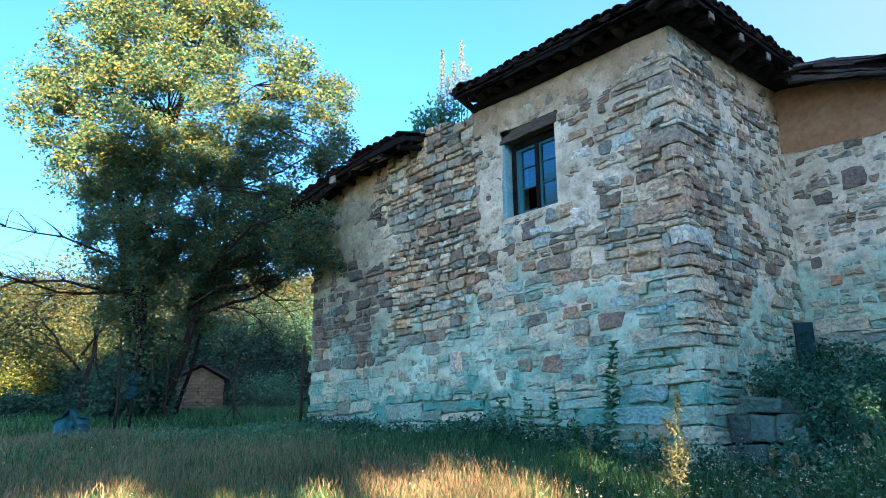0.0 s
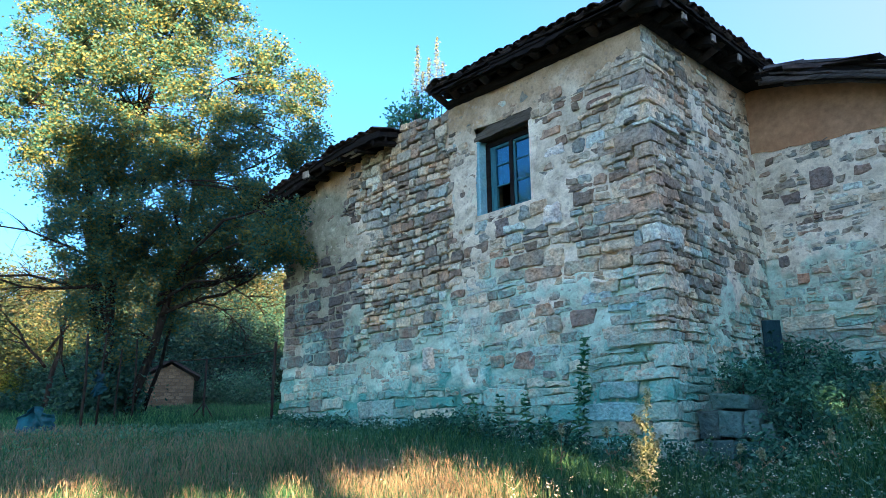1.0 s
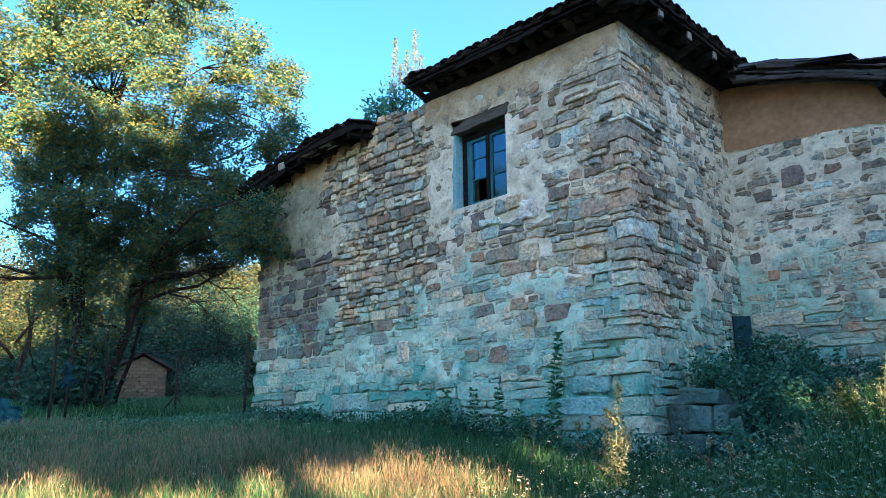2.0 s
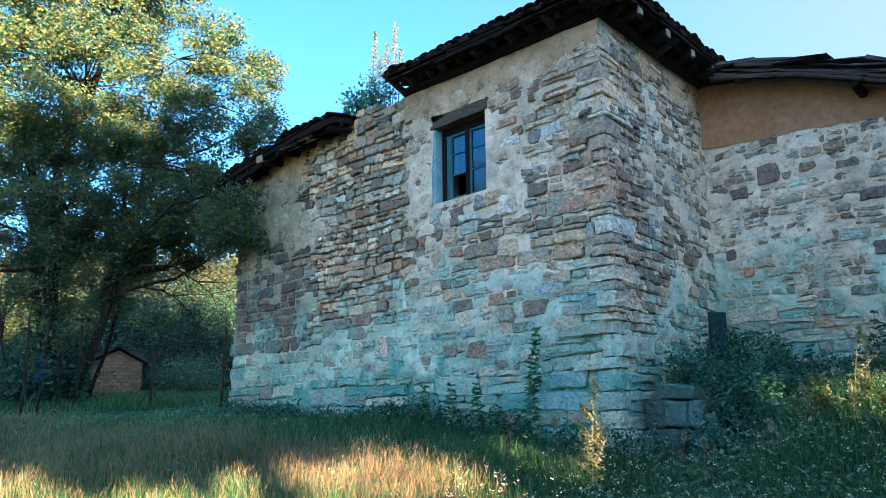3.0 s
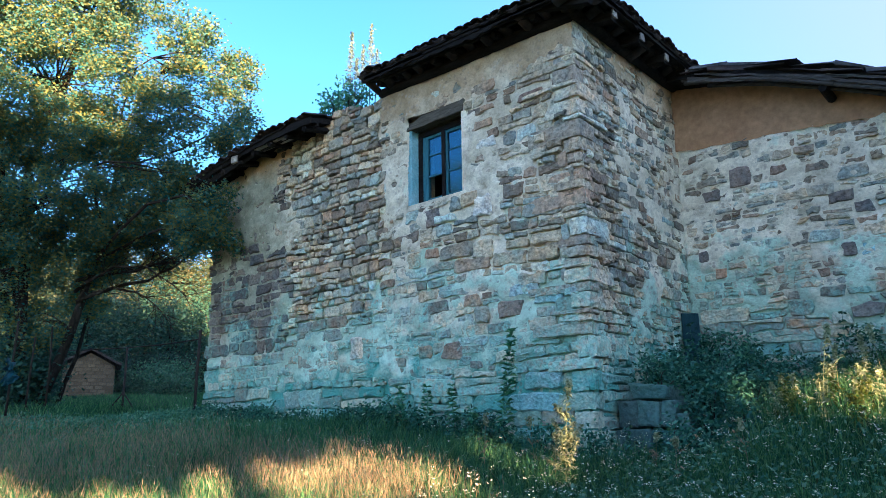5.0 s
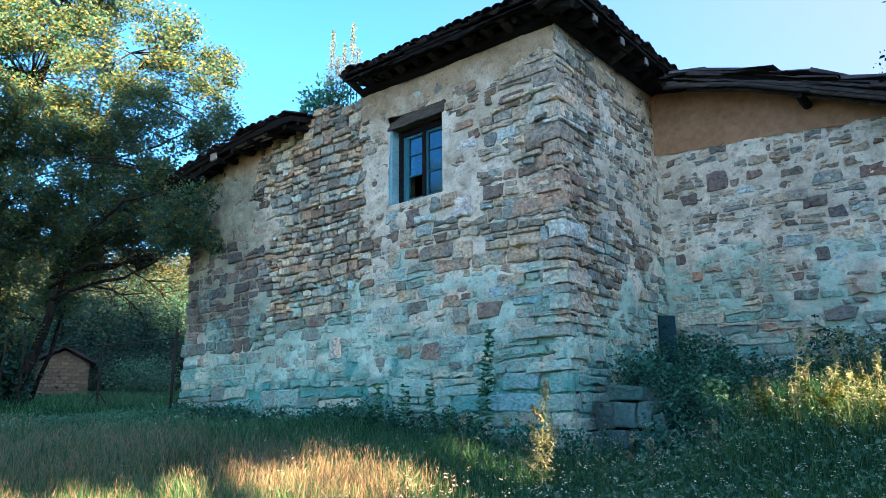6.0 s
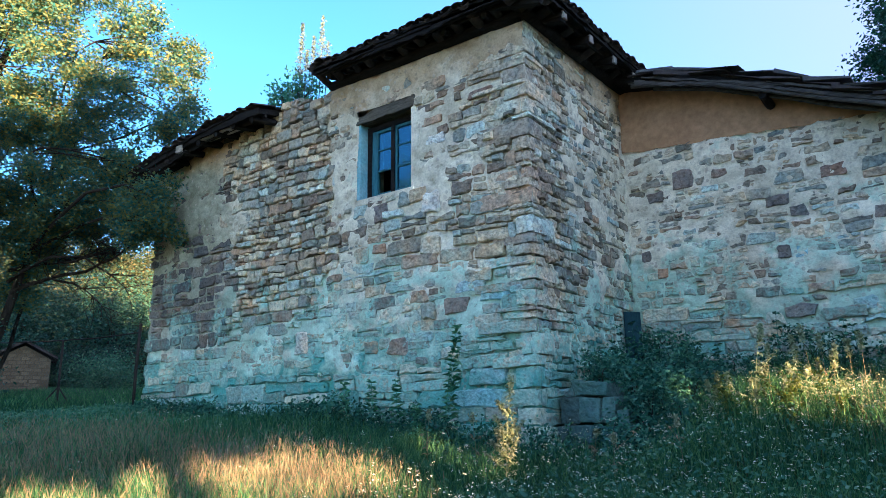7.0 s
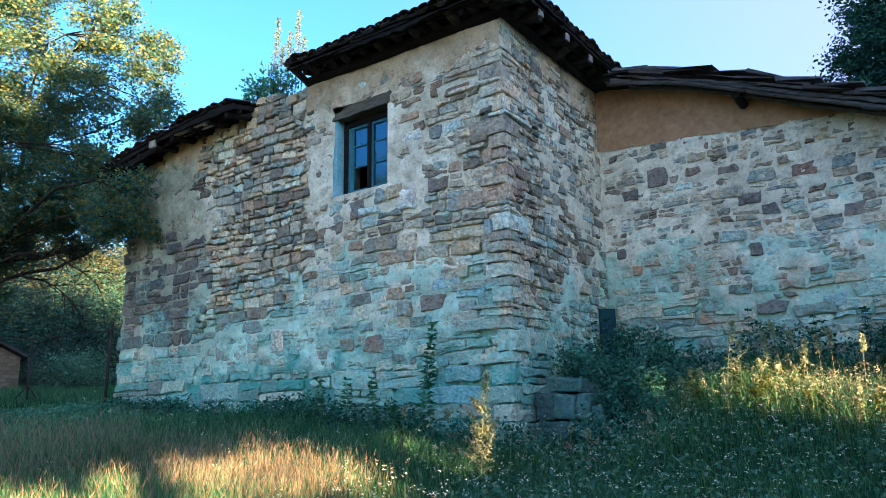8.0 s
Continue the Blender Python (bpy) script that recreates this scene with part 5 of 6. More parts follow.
# woods on the hillside
hv = []
n_hill = 520
hx = vr.uniform(-95, -30, n_hill)
hy = vr.uniform(-30, 45, n_hill)
for x, y in zip(hx, hy):
    z0 = float(ground_z(x, y))
    u = (x - 3.6) * VIEW[0] + (y + 6.4) * VIEW[1]
    if u < 30:
        continue
    r = vr.uniform(1.0, 2.2)
    d = vr.normal(0, 1, (9, 3))
    d /= np.linalg.norm(d, axis=1, keepdims=True)
    c = np.array([x, y, z0 + r * 1.0]) + d * r * np.array([0.8, 0.8, 1.0])
    hv.append(leaf_quads(c, 0.40 * r, 56, 0.125, vr))
woods = quads("hillside_woods", np.concatenate(hv), LEAF_HILL)
tagged(woods, "scrubby sunlit olive and ochre woods on the hillside", "woods", kind="stuff")

# unseen row of trees, added on the sun's side to shade the house
hr = np.random.default_rng(3)
row_way = np.array((math.cos(SUN_AZ) * -1.0, math.sin(SUN_AZ)))   # along the row
row_mid = 24.0 * np.array((math.sin(SUN_AZ), math.cos(SUN_AZ)))


def row_quads(n, b0, b1, z0, z1, half, open_to_sun):
    """Leaf sprays of the row between b0 and b1 along it, but for its gaps."""
    b, z = hr.uniform(b0, b1, n), hr.uniform(z0, z1, n)
    keep = ~open_to_sun(b, z)
    b, z = b[keep], z[keep]
    m = len(b)
    off = hr.normal(0, 0.3, m)
    face = np.array((math.sin(SUN_AZ), math.cos(SUN_AZ), 0.0))
    c = np.stack([row_mid[0] + row_way[0] * b + face[0] * off, row_mid[1] + row_way[1] * b + face[1] * off, z], -1)
    along = np.array((*row_way, 0.0))
    t = hr.uniform(0, np.pi, m)[:, None]
    p = along * np.cos(t) + np.array((0, 0, 1.0)) * np.sin(t) + hr.normal(0, 0.2, (m, 3))
    q = np.cross(face, p) + hr.normal(0, 0.1, (m, 3))
    return np.stack([c - p * half, c + q * half * 0.8, c + p * half, c - q * half * 0.8], 1)


def thin(b, z):
    """The stretch built of small sprays, with openings for the low sun."""
    return (b > -6.6) & (b < 3.4) & (z > 2.9) & (z < 4.9)


def gaps(b, z):
    # openings placed to shape the sun pools on meadow, mullein and bank
    rag = 0.10 * np.sin(7 * b) + 0.06 * np.sin(17 * b + 1)
    g = (b > -3.3) & (b < -1.75) & (z > 3.22) & (z < 3.90 + rag)
    g |= (b > -1.22) & (b < -0.94) & (z > 3.3) & (z < 4.1)
    g |= (b > 1.06) & (b < 2.5) & (z > 3.58 - 0.25 * smooth_step(1.2, 1.8, b)) & (z < 4.30 + rag)
    g |= (b > -6.3) & (b < -3.45) & (z > 3.12) & (z < 3.72 + rag + 0.10 * np.sin(3.3 * b))
    return g


# top edge set so that the tree crown and wall-top spires catch sun
top_of = lambda b: 10.5 - 0.55 * (1 - smooth_step(-4.9, -3.8, b)) * (1 + 0.5 * np.sin(2.3 * b)) + 3.0 * smooth_step(5, 8, b) - 0.75 * np.exp(-((b + 1.55) / 0.7) ** 4) + 0.3 * np.sin(1.1 * b) + 0.2 * np.sin(2.7 * b + 1)
row = quads("unseen_tree_row", np.concatenate([row_quads(34000, -10.9, 20, -3.2, 14, 0.30, lambda b, z: thin(b, z) | (z > top_of(b))),
                                        row_quads(16000, -9, 5, 4.6, 10.8, 0.24, lambda b, z: (thin(b, z) & (z < 4.75)) | (z > top_of(b))),
                                        row_quads(14000, -6.7, 3.5, 2.8, 5.0, 0.11, gaps),
                                        # loose sprays added in the openings to dim the sun pools
                                        row_quads(45, -3.3, -1.75, 3.2, 3.95, 0.06, lambda b, z: b > 99), row_quads(40, 1.06, 2.5, 3.35, 4.3, 0.06, lambda b, z: b > 99)]), LEAF_DARK)
tagged(row, "unseen leafy row added behind the viewer to shade the house", "trees", kind="stuff")

# ---- shed ----
hut = empty("mud_hut", (-17.5, 2.55, float(ground_z(-17.5, 2.55))))
tagged(hut, "small mud-brick hut with a gabled dark tile roof", "hut")
hm = Matrix.Rotation(radians(66), 4, "Z")
W, Dp, H1, H2 = 0.66, 1.1, 1.05, 1.42
vs = [(-W, 0, -0.3), (W, 0, -0.3), (W, 0, H1), (0, 0, H2), (-W, 0, H1), (-W, 2 * Dp, -0.3), (W, 2 * Dp, -0.3), (W, 2 * Dp, H1), (0, 2 * Dp, H2), (-W, 2 * Dp, H1)]
raw("wall", [hm @ Vector(v) for v in vs], [(0, 1, 2, 3, 4), (9, 8, 7, 6, 5), (1, 6, 7, 2), (0, 4, 9, 5), (2, 7, 8, 3), (4, 3, 8, 9)], MUD_JOINT, hut)
for side in (-1, 1):
    for k in range(6):
        t0, t1 = k / 6, (k + 1) / 6 + 0.03
        pt = lambda t, y, up: hm @ Vector((side * (W + 0.14) * t, y, H2 + 0.05 - (H2 - H1 + 0.06) * t + up))
        v = [pt(t0, -0.14, 0.015), pt(t1, -0.14, 0.035), pt(t1, 2 * Dp + 0.14, 0.035), pt(t0, 2 * Dp + 0.14, 0.015)]
        v += [p + Vector((0, 0, 0.06 + rng.uniform(-0.012, 0.02))) for p in v]
        raw("roof_course", v, [(3, 2, 1, 0), (4, 5, 6, 7), (0, 1, 5, 4), (1, 2, 6, 5), (2, 3, 7, 6), (3, 0, 4, 7)], TILE, hut)
brick_mesh = None
for r_ in range(14):
    for c_ in range(7):
        x = -W + 0.10 + c_ * 0.205 + (0.10 if r_ % 2 else 0)
        if x > W - 0.08 or (0.05 + r_ * 0.10) > H1 + (H2 - H1) * (1 - abs(x) / W) - 0.1:
            continue
        if brick_mesh is None:
            bmb = box_bm(bmesh.new(), (-0.094, -0.012, -0.042), (0.094, 0.02, 0.042), 0.012)
            brick_mesh = bpy.data.meshes.new("brick")
            bmb.to_mesh(brick_mesh)
            bmb.free()
            brick_mesh.materials.append(BRICK_MUD)
        b_ = new("brick", brick_mesh)
        b_.parent = hut
        b_.matrix_basis = hm @ pose(x + rng.normal(0, 0.012), rng.normal(0.006, 0.005), 0.05 + r_ * 0.10 + rng.normal(0, 0.006), 0, rng.normal(0, 2.5), 0)

# ---- fence ----
fence = empty("wire_fence", (-7.1, -0.15, 0.0))
tagged(fence, "rusty chain-link fence with braced iron posts", "fence")
F0, F1, F2 = np.array((-7.12, -0.16)), np.array((-9.05, -0.42)), np.array((-12.6, -0.8))
org = np.array((-7.1, -0.15, 0.0))
g3 = lambda p, h: np.array((p[0], p[1], float(ground_z(*p)) + h)) - org
tube("post", [g3(F0, -0.2), g3(F0, 0.7), g3(F0 + np.array((0.03, 0.0)), 1.42)], 0.024, RUST, fence)
tube("post", [g3(F1, -0.2), g3(F1, 1.2)], 0.02, RUST, fence)
tube("post", [g3(F2, -0.2), g3(F2, 1.5)], 0.025, RUST, fence)
side_way = (F0 - F1) / np.linalg.norm(F0 - F1)
tube("brace", [g3(F1, 0.42), g3(F1 + side_way * 0.55, -0.03)], 0.012, RUST, fence)
tube("brace", [g3(F1, 0.42), g3(F1 - side_way * 0.6, -0.03)], 0.012, RUST, fence)
tube("top_rail", [g3(F0, 1.27), g3((F0 + F1) / 2, 1.235), g3(F1, 1.2)], 0.010, RUST, fence)
tube("top_rail", [g3(F1, 1.2), g3((F1 + F2) / 2, 1.2), g3(F2, 1.25)], 0.010, RUST, fence)
wq = []
for A, B in ((F0, F1), (F1, F2)):
    length = np.linalg.norm(B - A)
    way = (B - A) / length
    out = np.array((way[1], -way[0]))
    hgt = 1.1
    for sgn in (1, -1):
        for s in np.arange(-hgt, length + hgt, 0.085):
            a, b = s, s + sgn * hgt
            za, zb = 0.02, 0.02 + hgt
            pa, pb = min(max(a, 0), length), min(max(b, 0), length)
            if abs(pb - pa) < 0.02:
                continue
            ta, tb = (pa - a) / (b - a), (pb - a) / (b - a)
            q0 = g3(A + way * pa, za + ta * (zb - za))
            q1 = g3(A + way * pb, za + tb * (zb - za))
            w = np.array((0, 0, 0.0022))
            wq.append([q0 - w, q1 - w, q1 + w, q0 + w])
            w = np.array((*out, 0)) * 0.0022
            wq.append([q0 - w, q1 - w, q1 + w, q0 + w])
quads("mesh", np.array(wq), WIRE, fence, "fine diamond wire mesh")

# wooden posts and rags by the large tree
for x, y, h, r, ln in ((-8.67, -2.61, 1.58, 0.026, -4), (-8.91, -2.30, 1.55, 0.024, 3), (-9.18, -2.46, 1.1, 0.02, 2), (-9.24, -1.62, 1.5, 0.022, -2), (-9.0, -2.0, 1.3, 0.02, 4)):
    z0 = float(ground_z(x, y))
    post = tube("fence_stake", [(0, 0, -0.2), (0.01, 0.01, h * 0.5), (math.sin(radians(ln)) * h, 0, h)], [r * 0.8, r * 0.75, r * 0.65], BARK)
    post.location = (x, y, z0)
    tagged(post, "dark weathered wooden stake in the grass by the tree", "stake", "stakes by the tree")


def rag(name, at, w, h, rand, label, category):
    """A crumpled sheet of plastic."""
    n, v, f = 14, [], []
    for j in range(n):
        for i in range(n):
            a, b = i / (n - 1) - 0.5, j / (n - 1)
            s1 = noise.noise(Vector((a * 4 + at[0], b * 3, at[1])))
            v.append((a * w * (1 + 0.6 * s1) * (1 - 0.5 * b), 0.22 * s1 + 0.14 * noise.noise(Vector((a * 9, b * 8, at[0]))), b * h * (1 - 0.7 * abs(a)) + 0.14 * s1))
    for j in range(n - 1):
        for i in range(n - 1):
            f.append((j * n + i, j * n + i + 1, (j + 1) * n + i + 1, (j + 1) * n + i))
    ob = raw(name, v, f, BLUE_SHEET, smooth=True)
    mod = ob.modifiers.new("thick", "SOLIDIFY")
    mod.thickness = 0.008
    ob.matrix_basis = pose(*at, 0, 0, 50)
    return tagged(ob, label, category)


rag("plastic_sheet", (-8.6, -2.42, float(ground_z(-8.6, -2.42)) + 0.62), 0.16, 0.42, vr, "faded blue plastic sheet hung on a stake", "sheet")
rag("plastic_sack", (-8.5, -3.28, float(ground_z(-8.5, -3.28)) - 0.06), 0.85, 0.60, vr, "crumpled blue plastic sack lying in the grass", "sack")

# ---- grass, weeds and flowers ----
wr = np.random.default_rng(21)


def sow(n, d0, d1, h0, h1, power=1.0):
    """Places on the meadow by bearing and distance from the lane, thinning outwards."""
    a = np.radians(wr.uniform(h0, h1, n))
    d = d0 + (d1 - d0) * wr.random(n) ** power
    x, y = 3.6 + d * np.sin(a), -6.4 + d * np.cos(a)
    free = ((y < -0.06) | ((x > 0.1) & (y < 2.50)) | (x < -7.3)) & ~((x < -7.3) & (y > 8))
    free &= ~((x > -0.05) & (x < 0.75) & (y > 0.08) & (y < 0.75))
    return x[free], y[free], d[free]


def blades(x, y, height, width, lean, rand):
    """Two-piece bent blades: quads (2n, 4, 3)."""
    n = len(x)
    z = ground_z(x, y) - 0.02
    a = rand.uniform(0, 2 * np.pi, n)
    side = np.stack([np.cos(a), np.sin(a), np.zeros(n)], -1)
    b = rand.uniform(0, 2 * np.pi, n)
    bend = np.stack([np.cos(b), np.sin(b), np.zeros(n)], -1) * (lean * height * rand.uniform(0.1, 1, n))[:, None]
    p0 = np.stack([x, y, z], -1)
    up = np.array([0, 0, 1.0])
    p1 = p0 + up * (height * 0.55)[:, None] + bend * 0.3
    p2 = p0 + up * (height * 0.97)[:, None] + bend
    w = (width * 0.5)[:, None] * side
    lower = np.stack([p0 - w, p0 + w, p1 + w * 0.85, p1 - w * 0.85], 1)
    upper = np.stack([p1 - w * 0.85, p1 + w * 0.85, p2 + w * 0.12, p2 - w * 0.12], 1)
    return p2, np.concatenate([lower, upper])


def patchy(x, y, s=0.55):
    return np.array([noise.noise(Vector((a * s, b * s, 3.0))) for a, b in zip(x, y)])


def dryness(x, y):
    """Straw-coloured meadow away from the house, lush green along the walls and the bank."""
    u = -y
    d = smooth_step(1.4, 2.9, u) * (1 - smooth_step(-0.3, 0.9, x))
    return np.clip(d, 0, 1)


x, y, d = sow(190000, 3.0, 16.0, -84, 4, 0.9)
dr = dryness(x, y) * (0.75 + 0.5 * patchy(x, y))
bank_straw = 0.22 * smooth_step(2.3, 3.1, x) * smooth_step(-0.4, 0.2, y) * (1 - smooth_step(1.0, 1.6, y))
# dry patch under the sun pool, its pale blades also brightening that pool
straw = np.exp(-(((x + 1.1) / 1.2) ** 2 + ((y + 2.45) / 0.65) ** 2) ** 2)
is_dry = wr.random(len(x)) < np.maximum(dr * (0.36 + 0.30 * smooth_step(1.5, 3.5, -x)), np.maximum(0.97 * straw, bank_straw))
hgt = wr.uniform(0.16, 0.36, len(x)) * (1 - 0.55 * smooth_step(2.5, 6.0, -x)) * (1 + 0.55 * smooth_step(0.9, 1.6, x) * smooth_step(-0.5, 0.3, y)) * (1 + 0.35 * patchy(x, y, 1.3))
_, q = blades(x[~is_dry], y[~is_dry], hgt[~is_dry], 0.0042 + 0.0005 * d[~is_dry], 0.55, wr)
tagged(quads("green_grass", q, BLADE_GREEN), "lush uneven green grass along the house walls", "grass", kind="stuff")
tips, q = blades(x[is_dry], y[is_dry], hgt[is_dry] * 1.15, 0.0027 + 0.0003 * d[is_dry], 0.5, wr)
dry_blades = q
# thinner grass round the lane where the camera stands
a0 = wr.uniform(0, 2 * np.pi, 70000)
d0 = 0.25 + 10.0 * wr.random(70000) ** 0.8
x0, y0 = 3.6 + d0 * np.sin(a0), -6.4 + d0 * np.cos(a0)
far = (y0 < -0.1) & (x0 < 12)
_, q0 = blades(x0[far], y0[far], wr.uniform(0.1, 0.3, far.sum()), np.full(far.sum(), 0.010), 0.55, wr)
tagged(quads("lane_grass", q0, BLADE_GREEN), "short green grass of the lane", "grass", kind="stuff")
# short grass beyond the fence, round the hut
x1, y1, d1 = sow(60000, 13.0, 26.0, -86, -55, 0.9)
_, q1 = blades(x1, y1, wr.uniform(0.12, 0.32, len(x1)), np.full(len(x1), 0.016), 0.55, wr)
tagged(quads("far_grass", q1, BLADE_GREEN), "short pale green grass beyond the wire fence", "grass", kind="stuff")
# seed heads on the dry stalks
pick = wr.random(len(tips)) < 0.6
c = tips[pick]
n = len(c)
a = np.stack([wr.normal(0, 0.35, n), wr.normal(0, 0.35, n), np.ones(n)], -1)
a /= np.linalg.norm(a, axis=1, keepdims=True)
b = np.cross(a, wr.normal(0, 1, (n, 3)))
b /= np.linalg.norm(b, axis=1, keepdims=True)
L, Wd = wr.uniform(0.03, 0.065, n)[:, None], wr.uniform(0.002, 0.004, n)[:, None]
heads = np.stack([c - a * L * 0.3, c + b * Wd, c + a * L, c - b * Wd], 1)
tagged(quads("dry_grass", np.concatenate([dry_blades, heads]), BLADE_DRY), "tall dry straw-coloured meadow grass with seed heads", "grass", kind="stuff")

# low broad leaves that fill the sward
x, y, d = sow(56000, 3.2, 13.0, -84, 4, 0.9)
keep = wr.random(len(x)) < (1 - 0.8 * dryness(x, y))
x, y = x[keep], y[keep]
c = np.stack([x, y, ground_z(x, y) + wr.uniform(0.02, 0.16, len(x)) * (1 + 0.9 * smooth_step(0.2, 1.2, x))], -1)
tagged(quads("ground_herbs", leaf_quads(c, 0.03, 2, 0.021, wr, 0.6), LEAF_WEED), "small broad-leaved herbs between the grass", "herbs", kind="stuff")

# small white flowers above the grass of the bank
x, y, d = sow(5200, 3.4, 9.5, -75, 4, 0.9)
keep = (wr.random(len(x)) < 1 - 0.85 * dryness(x, y)) & ((x > 0.3) | (wr.random(len(x)) < 0.15))
x, y = x[keep][:1500], y[keep][:1500]
top = ground_z(x, y) + wr.uniform(0.24, 0.5, len(x))
c = np.stack([x, y, top], -1)
tagged(quads("umbel_flowers", leaf_quads(c, 0.012, 5, 0.007, wr, 0.25), PETAL), "tiny white umbel flowers on thin stalks", "flowers", kind="stuff")
_, q = blades(x, y, top - ground_z(x, y), np.full(len(x), 0.005), 0.02, wr)
tagged(quads("flower_stalks", q, BLADE_GREEN), "thin green flower stalks", "stalks", kind="stuff")


# cream seed umbels over the sunlit bank
x, y = wr.uniform(1.7, 4.4, 620), wr.uniform(0.1, 1.15, 620)
keep = wr.random(620) < smooth_step(1.6, 3.0, x)
x, y = x[keep], y[keep]
c = np.stack([x, y, ground_z(x, y) + wr.uniform(0.28, 0.52, len(x))], -1)
tagged(quads("seed_umbels", leaf_quads(c, 0.022, 9, 0.009, wr, 0.25), SEED_WEED), "cream seed umbels standing over the bank", "flowers", kind="stuff")


def weed(name, at, height, leaf, rand, whorls=7, leaf_len=0.11, leaf_w=0.03, spike=0.0, label="", group="", droop=0.3, branches=0, thick=0.008):
    """A tall weed: stem, whorls of narrow leaves, and a seed spike at the top."""
    z0 = float(ground_z(*at[:2])) if len(at) == 2 else at[2]
    w = empty(name, (at[0], at[1], z0))
    tagged(w, label, "plant", group)
    lean = rand.normal(0, 0.05, 2) * height
    stem = [np.array((lean[0] * t ** 2, lean[1] * t ** 2, height * t)) for t in np.linspace(0, 1, 7)]
    lines = [(stem, thick)]
    for _ in range(branches):
        t0 = rand.uniform(0.25, 0.75)
        s0 = np.array((lean[0] * t0 ** 2, lean[1] * t0 ** 2, height * t0))
        e = s0 + np.array((*rand.normal(0, 0.13, 2), rand.uniform(0.12, 0.3))) * height
        lines.append(([s0 + (e - s0) * t for t in np.linspace(0, 1, 5)], thick * 0.5))
    sv, sf = [], []
    for ln, r in lines:
        tube_data(ln, list(np.linspace(r, r * 0.4, len(ln))), 5, sv, sf)
    raw("stem", sv, sf, leaf, w, smooth=True)
    qs = []
    for ln, r in lines:
        ln = np.array(ln)
        count = whorls if r == thick else max(2, whorls // 2)
        for k in range(count):
            t = 0.18 + 0.8 * k / max(1, count - 1)
            p = ln[0] + (ln[-1] - ln[0]) * t
            size = leaf_len * (1.15 - 0.65 * t) * (1 if r == thick else 0.6)
            m_ = int(rand.integers(5, 9))
            for i in range(m_):
                b_ = 2 * math.pi * (i + rand.random() * 0.6) / m_
                out = np.array((math.cos(b_), math.sin(b_), rand.uniform(-droop, 0.7)))
                sd = np.array((-math.sin(b_), math.cos(b_), rand.uniform(-0.3, 0.3)))
                s_ = size * rand.uniform(0.7, 1.25)
                mid_ = p + out * s_ * 0.5 + np.array((0, 0, 0.015))
                qs.append([p, mid_ + sd * leaf_w * 0.5, p + out * s_ - np.array((0, 0, droop * 0.3 * s_)), mid_ - sd * leaf_w * 0.5])
    quads("foliage", np.array(qs), leaf, w)
    if spike:
        m_ = int(spike * 520)
        t = rand.uniform(1 - spike, 1.02, m_)[:, None]
        c_ = np.array(stem[0]) + (np.array(stem[-1]) - np.array(stem[0])) * t
        quads("seed_spike", leaf_quads(c_, 0.012, 2, 0.014, rand, 0.8), SEED_WEED, w)
    return w


# thistles against the front wall
weed("thistle", (-0.90, -0.37), 1.32, LEAF_SHRUB, wr, 22, 0.13, 0.045, 0, "tall grey-green thistle standing against the stone wall")
for x, y, h in ((-1.55, -0.34, 0.72), (-2.0, -0.25, 0.66), (-2.35, -0.3, 0.6), (-1.15, -0.5, 0.5)):
    weed("thistle", (x, y), h, LEAF_SHRUB, wr, 11, 0.12, 0.042, 0, "grey-green young thistle growing at the wall's foot", "thistles along the wall")
# nettles along the side wall and in the inner corner
for k in range(26):
    x, y = 0.16 + 0.75 * wr.random() ** 1.3, 0.8 + 1.5 * wr.random()
    weed("nettle", (x, y), wr.uniform(0.75, 1.35) * (1.1 - 0.35 * x), LEAF_NETTLE, wr, 12, 0.10, 0.034, 0, "tall blue-green nettle beside the side wall", "nettles in the corner", thick=0.005)
for k in range(22):
    x, y = 1.0 + 3.2 * wr.random(), 2.05 + 0.4 * wr.random()
    weed("nettle", (x, y), wr.uniform(0.5, 0.95), LEAF_NETTLE, wr, 9, 0.10, 0.034, 0, "blue-green nettle in front of the wing wall", "nettles along the wing", thick=0.005)
for k in range(12):
    weed("nettle", (wr.uniform(0.0, 0.95), wr.uniform(-0.15, 0.22)), wr.uniform(0.25, 0.5), LEAF_NETTLE, wr, 8, 0.09, 0.03, 0, "low blue-green nettle in front of the stone ledge", "nettles at the ledge", thick=0.004)
# sunlit seed-bearing weeds
weed("mullein", (0.54, -1.51), 0.95, SEED_WEED, wr, 20, 0.095, 0.02, 0.10, "yellowing seed-bearing weed lit by the low sun", branches=8, thick=0.006)
for x, y, h, br in ((1.96, 0.24, 0.95, 2), (2.28, 0.35, 0.85, 3), (2.62, 0.4, 0.72, 3), (3.2, 0.5, 0.8, 3), (3.55, 0.6, 0.9, 3)):
    weed("mullein", (x, y), h, SEED_WEED, wr, 11, 0.09, 0.022, 0.15, "yellowing seed weed on the sunlit bank", "weeds on the bank", branches=br, thick=0.005)
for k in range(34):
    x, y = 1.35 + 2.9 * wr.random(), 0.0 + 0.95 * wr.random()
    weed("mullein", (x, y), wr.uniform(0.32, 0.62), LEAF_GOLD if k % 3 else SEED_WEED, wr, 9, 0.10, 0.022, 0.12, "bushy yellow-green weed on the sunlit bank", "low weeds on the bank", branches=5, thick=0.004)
for x, y, h in ((2.05, 0.45, 0.75), (2.42, 0.42, 0.92), (2.5, 0.5, 0.85), (2.56, 0.38, 0.8), (2.7, 0.5, 0.8), (2.8, 0.42, 0.88), (3.0, 0.5, 0.82)):
    weed("grass_stalk", (x, y), h, BLADE_DRY, wr, 2, 0.1, 0.008, 0.14, "tall reddish dry grass stalk with a seed spike", "stalks on the bank", thick=0.003)
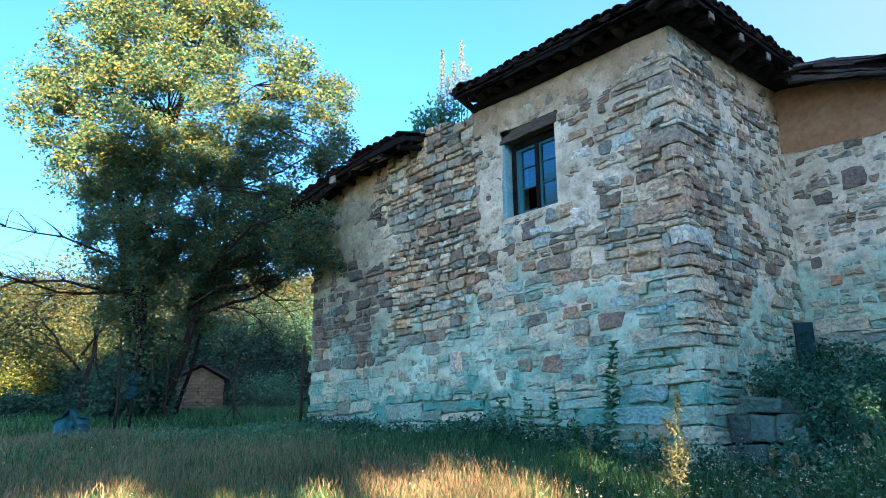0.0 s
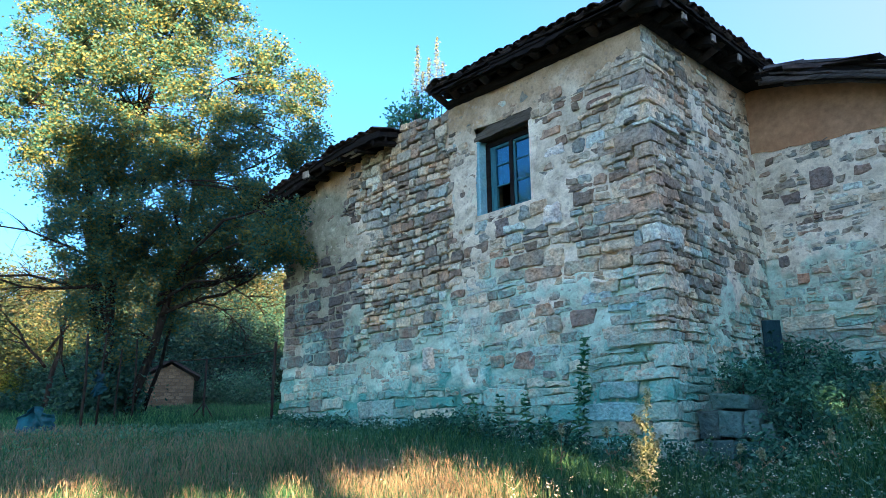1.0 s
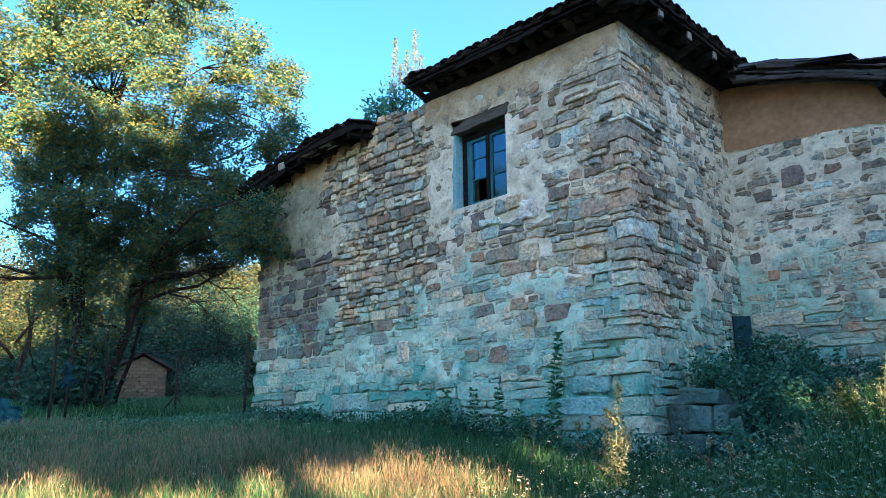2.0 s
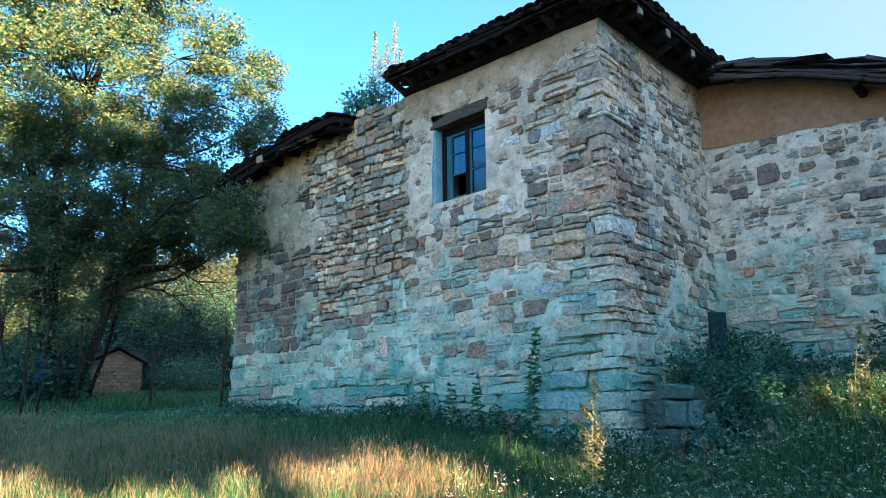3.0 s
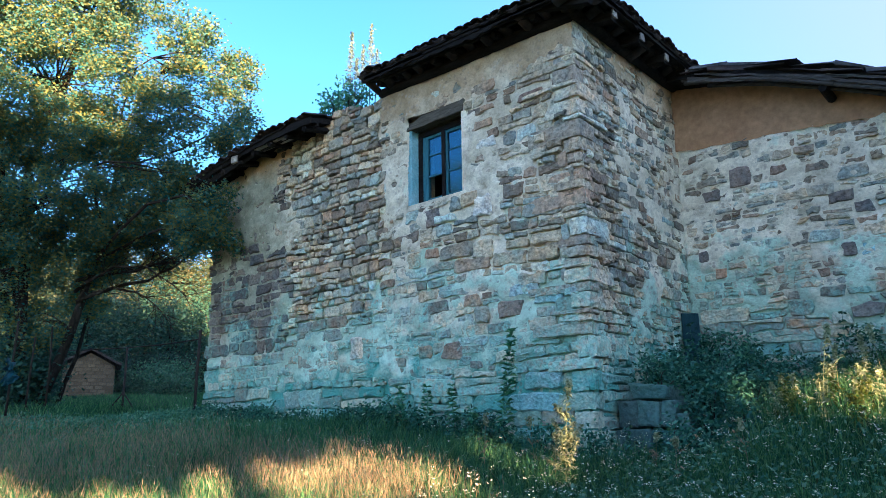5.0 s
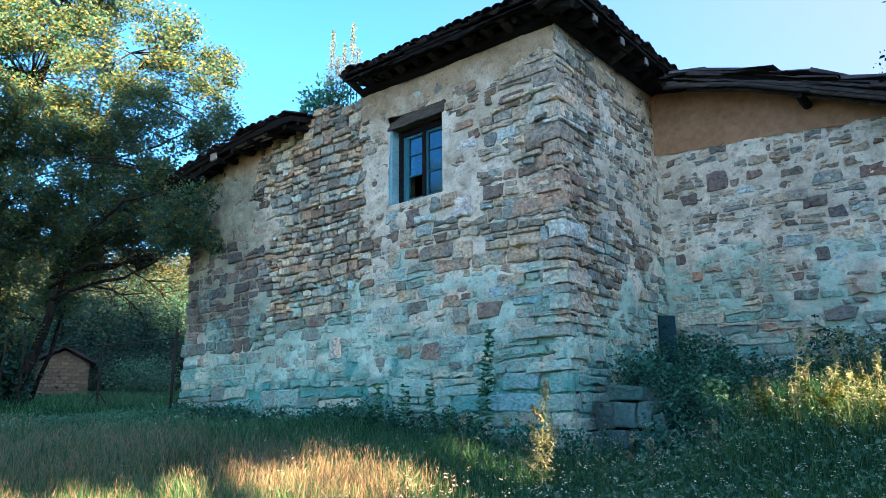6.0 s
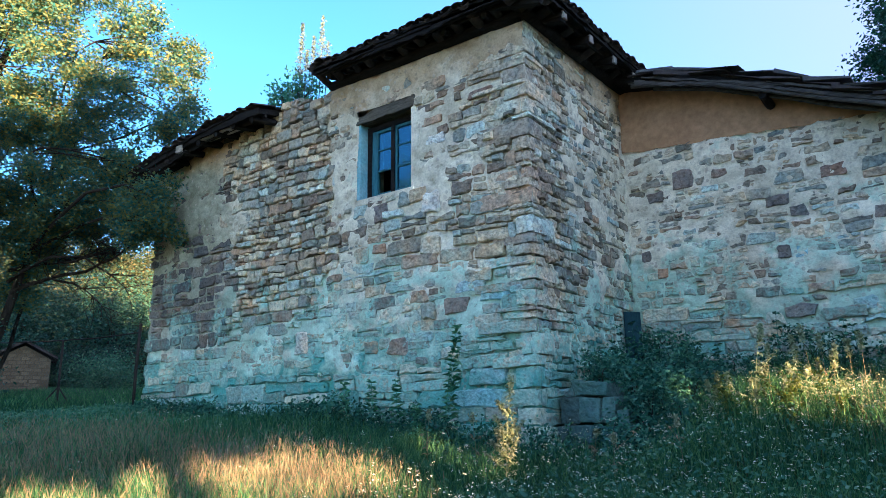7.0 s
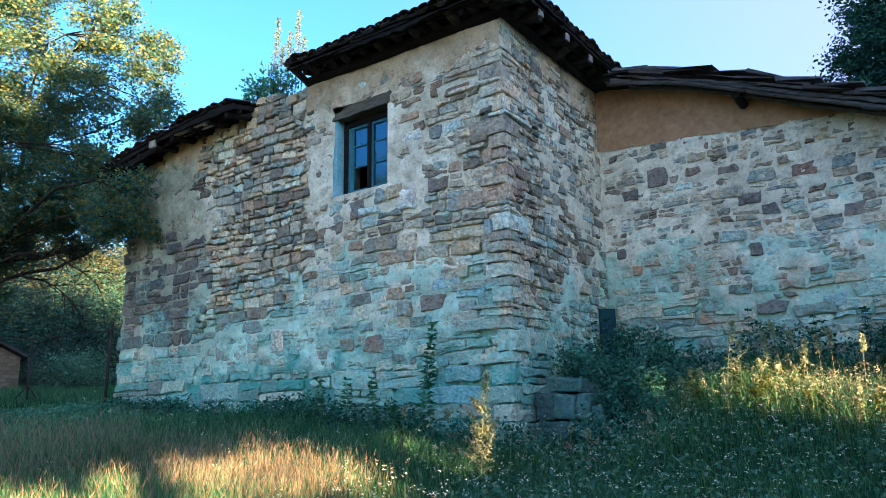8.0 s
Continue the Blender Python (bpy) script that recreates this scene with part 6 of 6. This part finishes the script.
for x, y, h in ((0.72, -0.32, 0.42), (-0.15, -0.9, 0.55), (0.25, -1.2, 0.5), (1.2, -1.0, 0.5), (-0.4, -1.3, 0.6), (1.6, -0.6, 0.5)):
    weed("grass_stalk", (x, y), h, BLADE_DRY, wr, 3, 0.12, 0.012, 0.12, "dry nodding stalk standing in the green grass", "stalks in the grass", branches=2, thick=0.003)


def shrub(at, size, n, per, leaf_size, leaf, label, spires=()):
    s = empty("shrub", at)
    tagged(s, label, "shrub")
    d = wr.normal(0, 1, (n, 3))
    d /= np.linalg.norm(d, axis=1, keepdims=True)
    c = d * (wr.random(n) ** 0.5)[:, None] * np.array(size)
    c[:, 2] = np.abs(c[:, 2])
    sv, sf = [], []
    for p in c:
        tube_data(limb_points((p[0] * 0.2, p[1] * 0.2, -0.05), p, wr, 0.2, 5), list(np.linspace(0.010, 0.003, 5)), 4, sv, sf)
    raw("stem", sv, sf, BARK, s, smooth=True)
    quads("foliage", leaf_quads(c, 0.07, per, leaf_size, wr, 0.6), leaf, s)
    for x0, y0, h in spires:
        tube("spire_stem", [(x0, y0, 0), (x0 + 0.02, y0, h * 0.5), (x0 + 0.05, y0, h)], [0.008, 0.006, 0.002], DRY_SPIRE, s, 5)
        t = wr.random(int(90 * h)) ** 0.8
        c = np.stack([x0 + 0.05 * t, np.full(len(t), y0), h * (0.3 + 0.7 * t)], -1)
        tagged(quads("spire", leaf_quads(c, 0.036 * (1.3 - t), 5, 0.015, wr, 0.8), DRY_SPIRE, s), kind="stuff")
    return s


shrub((-4.05, 0.2, 4.22), (0.66, 0.24, 0.78), 46, 30, 0.034, LEAF_SHRUB, "teal-green shrub with pale seed spires rooted on the ruined wall top",
      [(0.10, 0, 1.45), (0.56, -0.02, 1.38), (0.34, 0.02, 1.15), (0.66, 0, 0.95), (0.22, 0, 0.95)])
shrub((-4.35, 0.2, 4.3), (0.16, 0.1, 0.62), 10, 14, 0.03, LEAF_SHRUB, "wispy green shoots on the ruined wall top")
for at, size, n, per in (((0.38, 1.05, -0.35), (0.40, 0.5, 1.12), 70, 46), ((0.7, 1.75, -0.2), (0.55, 0.5, 1.0), 74, 50), ((1.05, 1.3, -0.25), (0.5, 0.45, 0.85), 60, 46), ((0.95, 0.62, -0.4), (0.32, 0.35, 0.72), 44, 44), ((0.45, 0.5, 0.15), (0.28, 0.22, 0.4), 16, 30), ((1.4, 2.2, -0.15), (0.55, 0.25, 0.75), 36, 44),
                         ((2.1, 2.2, -0.1), (0.75, 0.3, 0.8), 46, 46), ((3.1, 2.2, -0.1), (0.75, 0.3, 0.7), 46, 46), ((1.5, 1.6, -0.2), (0.6, 0.4, 0.6), 40, 44), ((4.2, 2.2, -0.1), (0.8, 0.25, 0.7), 36, 40), ((1.1, 1.0, -0.3), (0.5, 0.5, 0.55), 34, 40), ((1.2, 0.35, -0.55), (0.3, 0.4, 0.62), 34, 40), ((1.0, -0.05, -0.6), (0.28, 0.25, 0.5), 24, 36)):
    shrub(at, size, n, per * 2, 0.022, LEAF_NETTLE, "dark leafy weeds massed beside the stone wall")
for at, size in (((-2.65, -0.28, -0.38), (0.32, 0.16, 0.55)), ((-1.25, -0.32, -0.5), (0.35, 0.2, 0.45)), ((-2.1, -0.3, -0.45), (0.4, 0.18, 0.42)), ((-4.6, -0.22, -0.2), (0.6, 0.14, 0.22)), ((-5.8, -0.2, -0.1), (0.6, 0.14, 0.2)), ((-2.95, -0.3, -0.3), (0.28, 0.16, 0.35)), ((-3.6, -0.25, -0.25), (0.4, 0.15, 0.25)), ((-0.35, -0.35, -0.6), (0.5, 0.2, 0.36)), ((-1.6, -0.3, -0.5), (0.6, 0.2, 0.42)), ((0.1, -0.4, -0.62), (0.4, 0.22, 0.34)), ((-0.8, -0.42, -0.58), (0.45, 0.2, 0.36)), ((-3.2, -0.26, -0.32), (0.4, 0.16, 0.42)), ((-5.2, -0.2, -0.15), (0.5, 0.14, 0.26)), ((-6.6, -0.2, -0.05), (0.5, 0.14, 0.2))):
    shrub(at, size, 26, 64, 0.022, LEAF_NETTLE, "low green nettles at the foot of the front wall")
